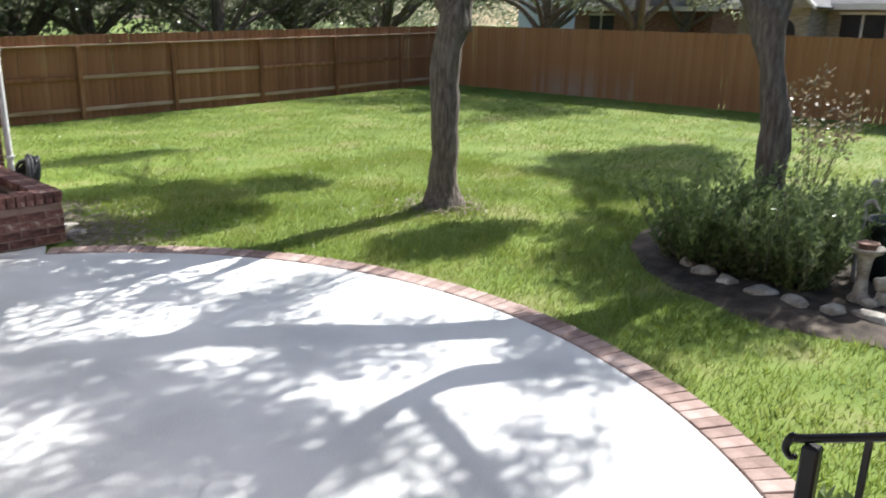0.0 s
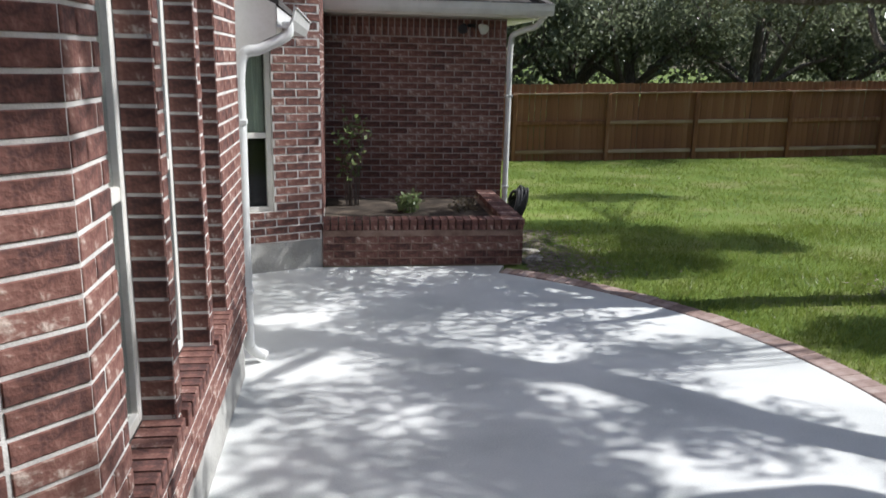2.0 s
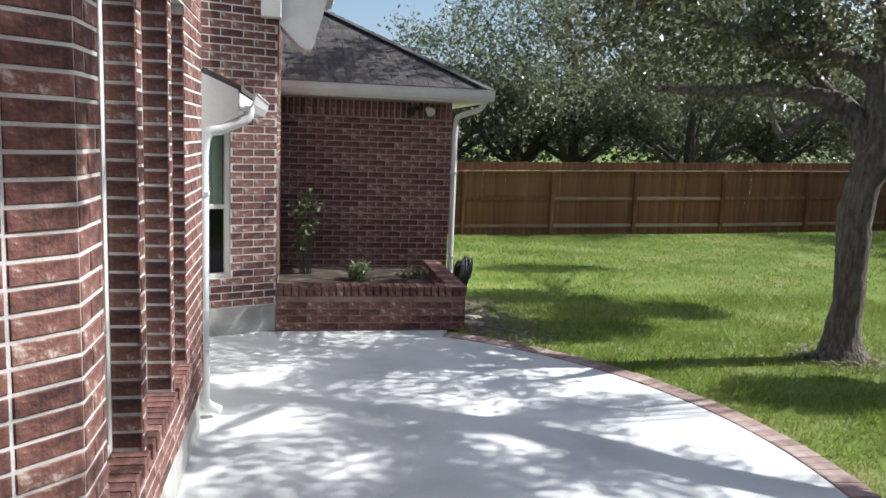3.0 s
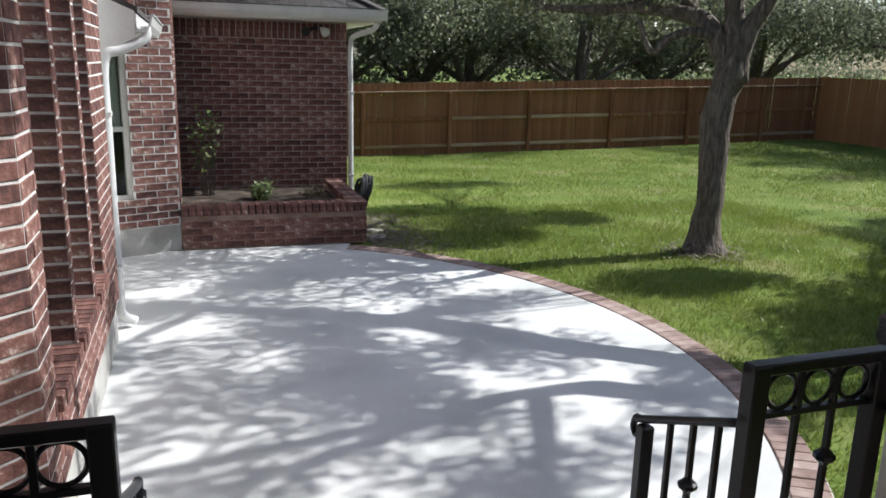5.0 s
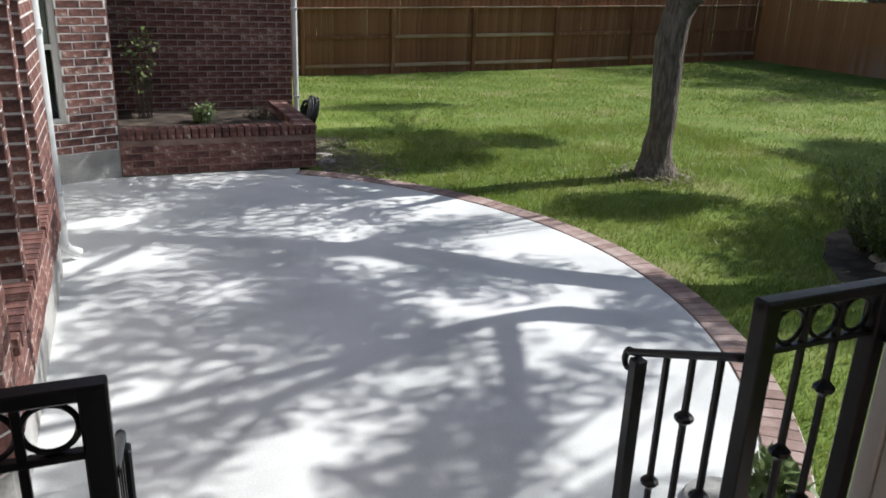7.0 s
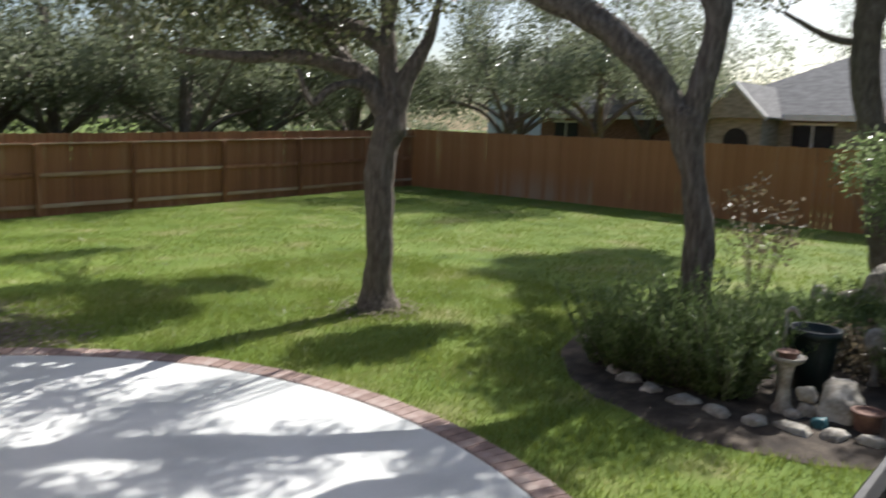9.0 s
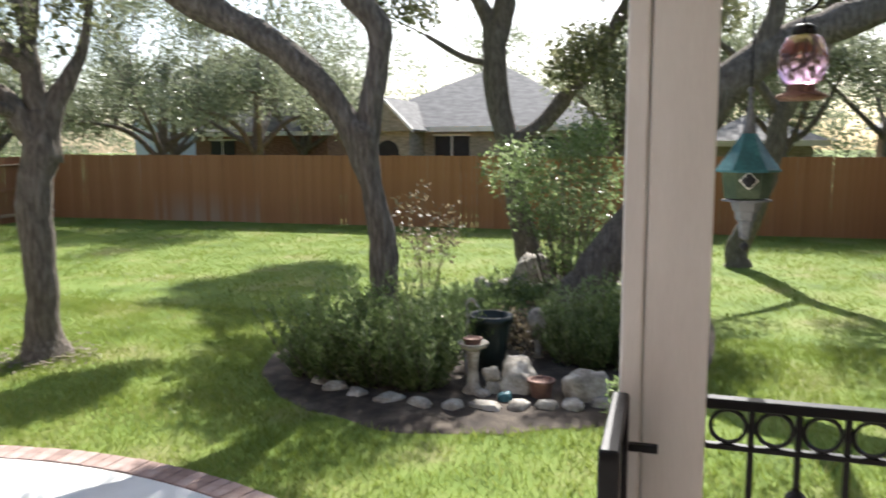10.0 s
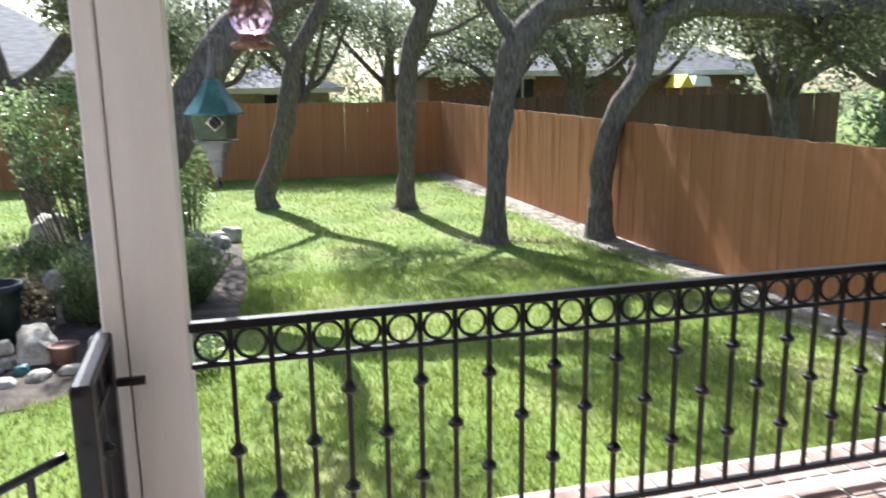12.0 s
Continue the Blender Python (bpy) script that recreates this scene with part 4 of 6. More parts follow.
T1 = [(5.87, 6.28, 0.0, 0.17), (5.87, 6.28, 0.57, 0.158), (5.86, 6.29, 1.2, 0.155), (5.88, 6.27, 1.75, 0.17), (5.95, 6.21, 2.1, 0.17), (5.93, 6.23, 2.4, 0.12)]
tree("live oak with forked grey trunk on the lawn", T1, [
    [(5.95, 6.2, 2.0, 0.14), (5.78, 6.37, 2.4, 0.115), (5.65, 6.49, 2.57, 0.095), (5.22, 6.9, 2.69, 0.074), (4.8, 7.29, 2.66, 0.055), (4.3, 7.7, 2.7, 0.035)],
    [(5.98, 6.18, 1.9, 0.125), (6.02, 6.14, 2.41, 0.105), (6.15, 6.02, 2.74, 0.08), (6.24, 5.94, 2.98, 0.056), (6.25, 5.8, 3.5, 0.035)],
    [(5.96, 6.2, 2.2, 0.12), (5.91, 6.25, 2.7, 0.105), (5.9, 6.25, 3.04, 0.08), (5.93, 6.22, 3.61, 0.063), (5.7, 6.6, 4.6, 0.04)],
    [(5.7, 6.45, 2.5, 0.08), (5.5, 7.0, 3.0, 0.06), (5.3, 8.0, 3.4, 0.04)],
    # limb out of view, added to carry the shade-casting boughs
    [(5.9, 6.25, 3.1, 0.07), (6.6, 7.2, 4.2, 0.055), (8.2, 8.6, 5.2, 0.045), (10.4, 10.0, 5.7, 0.03)],
    [(5.6, 6.5, 2.6, 0.06), (5.9, 7.1, 3.0, 0.05), (6.2, 7.8, 3.3, 0.03)],
    [(5.93, 6.23, 2.75, 0.09), (5.6, 6.38, 2.98, 0.085), (5.12, 6.5, 3.03, 0.075), (4.67, 6.8, 3.23, 0.06), (4.2, 7.1, 3.43, 0.045), (3.6, 7.4, 3.6, 0.03)],
    [(5.75, 6.33, 2.36, 0.06), (5.5, 6.34, 2.42, 0.05), (5.25, 6.4, 2.35, 0.042), (5.12, 6.48, 2.2, 0.036), (5.02, 6.5, 2.3, 0.03), (4.93, 6.5, 2.53, 0.025)],
], [(4.6, 7.4, 3.2, 1.5, 1.4, 0.6, 44), (5.8, 6.5, 3.4, 1.1, 1.1, 0.5, 24), (5.8, 8.2, 3.7, 1.3, 1.1, 0.6, 24), (3.9, 7.3, 3.6, 0.9, 0.7, 0.4, 18)], 11, 12500, 0.075, spread=0.26,
    # unseen boughs, placed up-sun of the shade wanted on lawn, patio and roof
    shade_blobs=[(5.4, 6.6, 4.7, 1.7, 1.3, 0.6, 8), (10.9, 12.3, 5.5, 1.2, 0.4, 0.45, 30), (9.7, 9.6, 5.5, 0.9, 0.45, 0.5, 26), (10.6, 8.7, 5.4, 1.0, 0.45, 0.5, 30), (9.2, 7.8, 5.3, 0.9, 0.45, 0.45, 34), (5.4, 9.7, 6.4, 1.2, 1.3, 0.3, 16)], shade_count=36000)

T2 = [(6.72, 3.0, 0.0, 0.16), (6.66, 2.97, 0.47, 0.15), (6.65, 2.98, 1.14, 0.133), (6.61, 3.07, 1.66, 0.122), (6.58, 3.15, 2.1, 0.15), (6.58, 3.15, 2.25, 0.12)]
tree("live oak with two arching limbs in the garden bed", T2, [
    [(6.6, 3.12, 1.95, 0.12), (6.46, 3.43, 2.52, 0.13), (6.32, 3.77, 2.87, 0.135), (6.13, 4.21, 3.15, 0.14), (5.94, 4.65, 3.43, 0.14), (5.86, 4.85, 3.66, 0.13), (5.6, 5.3, 4.2, 0.1), (5.2, 5.8, 4.9, 0.06)],
    [(6.59, 3.13, 2.0, 0.115), (6.63, 3.02, 2.65, 0.11), (6.65, 2.99, 3.11, 0.112), (6.55, 3.21, 3.38, 0.105), (6.53, 3.26, 3.61, 0.095), (6.55, 3.22, 4.1, 0.08), (6.3, 2.8, 4.9, 0.05)],
    [(5.9, 4.8, 3.6, 0.08), (6.3, 5.0, 4.3, 0.06), (6.9, 4.9, 5.0, 0.04)],
    [(6.55, 3.2, 3.8, 0.07), (7.0, 2.4, 4.5, 0.05), (7.3, 1.6, 5.2, 0.03)],
    # unseen limb, added to hold the clumps that dapple the bay wall
    [(6.55, 3.22, 4.0, 0.07), (6.5, 2.95, 5.6, 0.05), (6.3, 2.7, 7.2, 0.03)],
# crown out of view, its clumps set to dapple patio, lawn and bay wall
], [(5.6, 5.2, 5.0, 1.3, 1.1, 0.4, 12), (6.5, 3.4, 5.2, 1.4, 1.2, 0.5, 16), (7.3, 1.8, 5.4, 1.2, 1.0, 0.4, 9), (8.2, 4.8, 5.4, 1.3, 1.4, 0.4, 10), (9.0, 2.8, 5.6, 1.2, 1.1, 0.4, 11), (10.6, 5.45, 5.1, 0.85, 0.32, 0.2, 22), (6.9, 6.2, 5.5, 1.3, 1.0, 0.3, 6), (7.6, 4.2, 5.7, 1.4, 1.3, 0.3, 14), (6.6, 2.0, 5.4, 1.2, 1.2, 0.3, 12), (6.2, 2.6, 7.4, 1.5, 1.7, 0.7, 12)], 12, 27000, 0.085, spread=0.18)

T3 = [(11.9, 2.6, 0.0, 0.2), (11.84, 2.75, 1.0, 0.19), (11.8, 2.88, 1.89, 0.19), (11.76, 3.07, 2.64, 0.19), (11.74, 3.15, 3.56, 0.18), (11.78, 3.01, 4.05, 0.16), (11.78, 3.0, 4.62, 0.12), (11.7, 3.1, 5.6, 0.07)]
tree("live oak behind the shrub with knotted trunk", T3, [
    [(11.74, 3.15, 3.56, 0.13), (11.7, 3.33, 4.14, 0.11), (11.61, 3.75, 4.65, 0.09), (11.4, 4.4, 5.1, 0.05)],
    [(11.78, 3.01, 2.1, 0.13), (11.9, 2.5, 2.3, 0.13), (12.0, 2.0, 2.9, 0.12), (12.11, 1.51, 3.53, 0.11), (12.17, 1.25, 4.08, 0.09), (12.2, 0.8, 4.9, 0.05)],
    [(11.75, 3.1, 3.3, 0.06), (11.7, 3.6, 3.4, 0.05), (11.6, 4.2, 3.75, 0.03)],
    [(12.17, 1.25, 4.0, 0.06), (11.9, 0.7, 3.8, 0.05), (11.8, 0.1, 4.0, 0.03)],
    # long limb out of view, added under the boughs that shade the lawn
    [(11.7, 3.1, 5.2, 0.07), (13.2, 4.6, 6.0, 0.055), (15.2, 6.2, 6.4, 0.04), (17.2, 7.2, 6.5, 0.025)],
# the last two blobs are unseen boughs, added to throw the lawn's shade patch
], [(11.7, 3.0, 5.4, 1.5, 1.5, 0.8, 34), (12.2, 0.8, 4.9, 1.0, 1.0, 0.8, 26), (11.5, 4.5, 4.7, 0.9, 0.9, 0.7, 20), (11.7, 0.4, 3.9, 0.7, 0.6, 0.4, 10), (11.4, 1.7, 3.4, 0.5, 0.5, 0.4, 7), (17.3, 6.5, 6.3, 2.2, 1.25, 0.25, 120), (15.2, 5.6, 6.1, 0.9, 0.5, 0.25, 18)], 13, 50000, 0.09, spread=0.2)

TL = [(8.85, 1.43, 0.0, 0.25), (8.9, 1.08, 0.8, 0.235), (8.97, 0.53, 1.65, 0.23), (9.03, 0.13, 2.36, 0.225), (9.08, -0.27, 2.82, 0.21), (9.16, -0.88, 3.18, 0.19), (9.27, -1.64, 3.46, 0.17), (9.36, -2.34, 3.71, 0.15), (9.4, -3.2, 4.1, 0.1)]
tree("leaning live oak with a thick curved trunk", TL, [
    [(9.1, -0.4, 2.9, 0.12), (9.0, -0.6, 3.6, 0.09), (8.8, -0.4, 4.5, 0.06)],
    [(9.27, -1.64, 3.46, 0.09), (9.0, -2.0, 4.2, 0.06), (8.8, -2.3, 5.0, 0.04)],
], [(9.0, -0.2, 5.0, 1.1, 1.0, 0.6, 12), (9.3, -2.8, 4.8, 1.0, 1.0, 0.6, 12)], 14, 6000)

T4 = [(13.97, -0.6, 0.0, 0.18), (13.95, -0.87, 1.02, 0.175), (13.94, -1.08, 1.94, 0.17), (13.93, -1.23, 2.64, 0.145), (13.91, -1.73, 3.53, 0.12), (13.9, -1.83, 4.3, 0.09)]
tree("slender leaning live oak on the side lawn", T4, [
    [(13.93, -1.2, 2.5, 0.1), (13.9, -0.7, 3.2, 0.07), (13.8, 0.0, 3.9, 0.04)],
    [(13.9, -1.8, 4.1, 0.08), (14.2, -2.6, 4.6, 0.05)],
], [(13.9, -1.7, 5.0, 1.2, 1.2, 0.7, 14), (13.9, 0.2, 4.4, 0.7, 0.8, 0.5, 6)], 15, 5000)

T5 = [(13.03, -2.95, 0.0, 0.165), (13.01, -3.0, 0.96, 0.15), (13.01, -3.0, 1.84, 0.16), (13.0, -3.06, 2.59, 0.165), (12.93, -3.36, 3.43, 0.15), (12.83, -3.74, 4.14, 0.13), (12.7, -4.2, 4.9, 0.08)]
tree("slim live oak with a bent trunk on the side lawn", T5, [
    [(12.93, -3.36, 3.3, 0.08), (13.0, -2.8, 3.9, 0.06), (13.1, -2.2, 4.6, 0.035)],
    [(13.0, -3.1, 2.9, 0.05), (12.9, -3.7, 3.0, 0.04), (12.8, -4.3, 3.3, 0.025)],
], [(12.8, -4.0, 4.9, 1.2, 1.2, 0.6, 16), (12.8, -4.4, 3.7, 0.6, 0.6, 0.4, 8), (13.1, -2.3, 4.7, 0.7, 0.7, 0.5, 7)], 16, 6500)

T6 = [(9.61, -3.42, 0.0, 0.15), (9.6, -3.45, 0.79, 0.14), (9.58, -3.49, 1.52, 0.15), (9.55, -3.56, 2.09, 0.18), (9.5, -3.7, 2.58, 0.2), (9.39, -4.0, 2.95, 0.18), (9.24, -4.45, 3.22, 0.165), (9.14, -4.75, 3.6, 0.14), (9.0, -5.2, 4.3, 0.09)]
tree("live oak with knotted trunk near the side fence", T6, [
    [(9.52, -3.65, 2.5, 0.11), (9.6, -4.1, 2.9, 0.09), (9.7, -4.8, 3.05, 0.07), (9.8, -5.6, 3.1, 0.05)],
    [(9.5, -3.7, 2.6, 0.1), (9.6, -3.3, 3.2, 0.07), (9.7, -3.0, 4.0, 0.04)],
], [(9.2, -4.7, 4.4, 1.4, 1.0, 0.7, 24), (9.8, -5.8, 3.2, 0.9, 0.7, 0.5, 22), (9.7, -3.0, 4.4, 0.8, 0.7, 0.5, 9)], 17, 10000)

T7 = [(9.4, -4.9, 0.0, 0.17), (9.38, -4.9, 0.73, 0.165), (9.32, -4.95, 1.4, 0.155), (9.24, -5.1, 1.8, 0.15), (9.17, -5.3, 2.15, 0.145), (9.12, -5.45, 2.69, 0.155), (9.02, -5.67, 3.0, 0.165), (8.73, -6.23, 3.06, 0.155), (8.35, -6.96, 2.97, 0.135), (7.92, -7.79, 2.95, 0.115), (7.5, -8.8, 3.2, 0.07)]
tree("live oak arching over the side fence", T7, [
    [(9.14, -5.4, 2.6, 0.1), (9.4, -5.2, 3.4, 0.08), (9.7, -5.0, 4.2, 0.05)],
    [(8.35, -6.96, 2.95, 0.06), (8.3, -7.3, 2.6, 0.045), (8.3, -7.8, 2.3, 0.02)],
    [(8.7, -6.3, 3.05, 0.08), (8.8, -6.6, 3.7, 0.05), (8.9, -7.0, 4.4, 0.03)],
], [(9.4, -5.8, 4.0, 1.2, 0.8, 0.7, 20), (8.4, -7.2, 3.4, 1.3, 1.1, 0.5, 30), (8.3, -7.7, 2.5, 0.6, 0.6, 0.35, 10), (10.4, -7.5, 3.6, 1.5, 1.3, 0.9, 20)], 18, 12000)


def far_tree(x, y, h, r, seed, low=1.6, count=9000, label="live oak beyond the fence"):
    rng = random.Random(seed)
    lean = rng.uniform(-0.5, 0.5)
    g = ground_z(x, y)
    trunk = [(x, y, g, 0.2), (x + lean * 0.2, y, g + 0.9, 0.18), (x + lean * 0.6, y + 0.1, g + low + 0.3, 0.17), (x + lean, y, g + h * 0.55, 0.1)]
    limbs = []
    for k in range(5):
        a = 2 * math.pi * k / 5 + rng.uniform(-0.4, 0.4)
        s = r * rng.uniform(0.6, 0.9)
        limbs.append([(x + lean * 0.55, y + 0.1, g + low + rng.uniform(-0.2, 0.5), 0.1), (x + lean * 0.6 + 0.45 * s * math.cos(a), y + 0.45 * s * math.sin(a), g + low + 0.9 + rng.uniform(-0.2, 0.3), 0.08), (x + s * math.cos(a), y + s * math.sin(a), g + low + 1.5 + rng.uniform(-0.3, 1.0), 0.04)])
    can = [(x, y, g + h * 0.7, r * 0.85, r * 0.85, h * 0.25, 48)]
    for L in limbs:
        ex, ey, ez, _ = L[-1]
        can.append((ex, ey, ez + 0.3, r * 0.45, r * 0.45, 0.8, 18))
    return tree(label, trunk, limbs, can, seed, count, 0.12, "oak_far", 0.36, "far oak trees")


for i, (x, y, h, r) in enumerate([
        (1.0, 22.0, 4.4, 2.4), (4.6, 21.2, 6.2, 2.6), (6.9, 22.6, 8.2, 2.8), (8.8, 21.8, 9.0, 3.1), (11.8, 20.8, 6.4, 2.8), (15.0, 21.6, 6.8, 3.0), (18.5, 21.5, 6.8, 2.8),
        (2.0, 28.0, 5.0, 3.0), (10.8, 27.5, 9.0, 4.0), (15.0, 28.0, 9.0, 4.0), (21.5, 25.0, 8.5, 3.4), (-6.0, 25.0, 6.0, 3.0),
        (21.8, 17.0, 8.8, 3.2), (21.4, 13.0, 8.6, 2.9), (26.5, 20.0, 9.0, 3.2), (34.8, 16.0, 10.0, 3.2), (29.0, 15.5, 8.0, 3.0), (36.5, 9.0, 9.0, 3.2), (37.0, 3.0, 8.5, 3.0)]):
    far_tree(x, y, h, r, 40 + i, low=1.3 if y > 20 else 1.7, count=15000)
for i, (x, y, h, r) in enumerate([
        (22.5, -2.2, 5.6, 1.8), (20.8, -7.6, 6.0, 2.3), (16.0, -7.6, 5.6, 2.2), (21.5, -12.0, 6.2, 2.6), (11.6, -9.7, 5.6, 2.2), (17.5, -14.6, 6.2, 2.6), (12.5, -13.0, 6.2, 2.6), (22.5, 2.2, 5.4, 1.6), (8.0, -11.0, 6.0, 2.4), (32.0, -2.0, 8.5, 3.0), (23.8, -5.0, 7.6, 2.6), (24.5, 0.2, 7.4, 2.2), (16.8, -17.0, 7.0, 3.0)]):
    far_tree(x, y, h, r, 70 + i, low=1.7, count=9500)

def woods(name, label, x0, x1, y0, y1, zt, clumps, count, seed):
    r_ = np.random.default_rng(seed)
    C = np.stack([r_.uniform(x0, x1, clumps), r_.uniform(y0, y1, clumps), r_.uniform(0.2, 1, clumps) ** 1.3 * zt], 1)
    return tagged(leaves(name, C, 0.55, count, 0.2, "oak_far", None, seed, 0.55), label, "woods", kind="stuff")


woods("woods", "dense far oak undergrowth beyond the back fence", -12, 22, 24, 34, 4.2, 200, 16000, 301)
woods("woods", "dark oak thicket close behind the back fence", -3, 19, 21.3, 24.5, 3.4, 100, 9000, 305)
woods("woods", "far oak woods behind the neighbouring houses", 40, 50, 8, 40, 7.5, 160, 12000, 302)
woods("woods", "far oak woods beyond the side fence", 3, 40, -26, -18, 4.5, 220, 16000, 303)
woods("woods", "far oak woods beyond the corner of the yard", 23, 42, 29, 44, 5.5, 240, 20000, 306)
woods("woods", "far trees behind the garden shed", 37, 45, -24, 8, 6.0, 300, 24000, 304)
# ---- garden bed ----
BED = [(6.6, 4.15), (5.75, 3.75), (5.2, 3.05), (4.95, 2.3), (5.1, 1.6), (5.4, 0.95), (5.9, 0.35), (7.5, 0.0), (9.5, -0.05), (11.2, 0.1), (12.2, 1.0), (12.2, 2.6), (11.2, 3.1), (9.6, 3.0), (8.2, 3.5), (7.3, 4.1)]
bm = bmesh.new()
n_ = len(BED)
edge_pts = []
for i in range(n_):
    for k in range(4):
        a, b, c, d = (np.array(BED[(i + j - 1) % n_]) for j in range(4))
        t = k / 4
        edge_pts.append(0.5 * (2 * b + (c - a) * t + (2 * a - 5 * b + 4 * c - d) * t * t + (3 * b - a - 3 * c + d) * t ** 3) + np.random.uniform(-0.04, 0.04, 2))
cen = np.array([8.4, 1.9])
rings_ = []
for f in (1.0, 0.9, 0.7, 0.45, 0.2):
    rings_.append([bm.verts.new((*(cen + (p - cen) * f), ground_z(*(cen + (p - cen) * f)) + (0.004 if f == 1.0 else 0.03 + 0.03 * noise.noise(Vector((*(p * f * 2), 0)))))) for p in edge_pts])
for r in range(4):
    for i in range(len(edge_pts)):
        j = (i + 1) % len(edge_pts)
        bm.faces.new((rings_[r][i], rings_[r][j], rings_[r + 1][j], rings_[r + 1][i]))
bm.faces.new(rings_[-1])
bed = tagged(link("garden_bed", bm, "soil", smooth=True), "dark soil garden bed under the oaks", "garden bed", kind="structure")


def bed_z(x, y):
    return ground_z(x, y) + 0.02


def rock(x, y, sx, sy, sz, seed, label, group=""):
    ob = link("rock", stone_mesh(seed, sx * 0.88, sy * 0.88, sz * 0.9), "stone", smooth=True)
    ob.location = (x, y, bed_z(x, y) - 0.02)
    ob.rotation_euler = (0, 0, seed * 1.7)
    return tagged(ob, label, "rock", group)


edge = [(6.42, 3.78), (6.3, 3.62), (6.08, 3.5), (5.88, 3.28), (5.72, 3.05), (5.6, 2.8), (5.53, 2.5), (5.5, 2.22), (5.52, 1.95), (5.58, 1.7), (5.66, 1.46), (5.73, 1.25), (5.8, 1.05), (5.9, 0.82), (6.05, 0.62)]
for i, (x, y) in enumerate(edge):
    rock(x, y, 0.14 - 0.035 * ((i * 7) % 3) / 2, 0.085, 0.06, i + 1, "white limestone edging stone on dark soil", "bed edging stones")
for i in range(9):
    a = i / 8
    rock(10.0 + 0.9 * a + 0.12 * (i % 2), 0.35 - 0.3 * a + 0.12 * ((i * 3) % 4), 0.16, 0.12, 0.1 + 0.03 * (i % 3), 30 + i, "pale limestone rock at the bed's edge", "stacked rocks")
for i in range(12):
    rock(10.3 + 0.14 * ((i * 5) % 4), 1.55 + 0.14 * i, 0.14, 0.1, 0.09 + 0.02 * (i % 3), 50 + i, "pale limestone rock beside the shrub", "inner bed rocks")
rock(11.0, 2.42, 0.29, 0.24, 0.36, 3.3, "large rounded limestone boulder in the bed")
rock(5.98, 1.74, 0.09, 0.085, 0.09, 4.4, "pale limestone rock beside bird bath")
ob = rock(6.0, 1.76, 0.08, 0.075, 0.075, 8.4, "pale limestone rock stacked on another")
ob.location.z = bed_z(6.0, 1.75) + 0.115
rock(6.2, 1.58, 0.3, 0.17, 0.19, 5.7, "long pale limestone rock in the bed")
rock(6.04, 0.98, 0.22, 0.14, 0.19, 6.6, "angular limestone rock in the bed")
rock(5.86, 1.8, 0.07, 0.07, 0.06, 9.1, "small pale rock below bird bath")


def bush(name, label, blobs, count, size, material, seed, stems=40, aspect=0.3, droop=-0.8, category="bush", spread=0.13):
    ob = thing(name, label, category)
    rng = np.random.default_rng(seed)
    cl = []
    bm = bmesh.new()
    x0, y0 = blobs[0][0], blobs[0][1]
    for cx, cy, cz, rx, ry, rz, n in blobs:
        v = rng.normal(0, 1, (n, 3))
        v /= np.linalg.norm(v, axis=1, keepdims=True)
        v *= rng.uniform(0.2, 1, (n, 1)) ** 0.5
        c = np.array([cx, cy, cz]) + v * np.array([rx, ry, rz])
        c[:, 2] = np.maximum(c[:, 2], 0.06)
        cl.append(c)
    cl = np.concatenate(cl)
    for c in cl[rng.permutation(len(cl))[:stems]]:
        b = np.array([x0 + (c[0] - x0) * 0.35, y0 + (c[1] - y0) * 0.35, bed_z(x0, y0) - 0.03])
        mid = b * 0.45 + c * 0.55 + np.array([0, 0, 0.05])
        k = 0.45 if category == "sapling" else 1.0
        tube(bm, smooth_line([(*b, 0.012 * k), (*mid, 0.008 * k), (*c, 0.003)], 3), 4)
    st = link("woody_base", bm, "bark", ob)
    tagged(st, kind="stuff")
    leaves("foliage", cl, spread, count, size, material, ob, seed, aspect, droop, 1.0)
    return ob


def sprig_bush(label, spots, sprigs, seed, lo=0.35, hi=0.75, leaf=0.034):
    """Rosemary: many upright woody sprigs set with narrow leaves."""
    ob = thing("rosemary_bush", label, "bush", "rosemary bushes")
    rng = np.random.default_rng(seed)
    bm = bmesh.new()
    C = []
    for cx, cy, rx, ry, f in spots:
        for _ in range(int(sprigs * f)):
            a, q = rng.uniform(0, 2 * math.pi), math.sqrt(rng.uniform(0, 1))
            bx, by = cx + rx * q * math.cos(a), cy + ry * q * math.sin(a)
            L = (lo + (hi - lo) * rng.uniform(0, 1) ** 1.6) * (1.1 - 0.4 * q)
            out = np.array([math.cos(a) * (0.15 + 0.55 * q), math.sin(a) * (0.15 + 0.55 * q), 1.0]) + rng.normal(0, 0.16, 3)
            out /= np.linalg.norm(out)
            b = np.array([bx, by, bed_z(bx, by) - 0.02])
            m = b + out * L * 0.55
            t = b + out * L + np.array([0, 0, 0.12 * L])
            if rng.uniform() < 0.35:
                tube(bm, [(*b, 0.006), (*m, 0.004), (*t, 0.002)], 4)
            for k in np.linspace(0.12, 1, 30):
                C.append((1 - k) ** 2 * b + 2 * k * (1 - k) * m + k * k * t)
    link("woody_base", bm, "bark", ob)
    C = np.array(C)
    n = len(C)
    leaves("foliage", C, 0.012, n * 2, leaf, "rosemary", ob, seed, 0.28, -1.6, 1.0)
    return ob


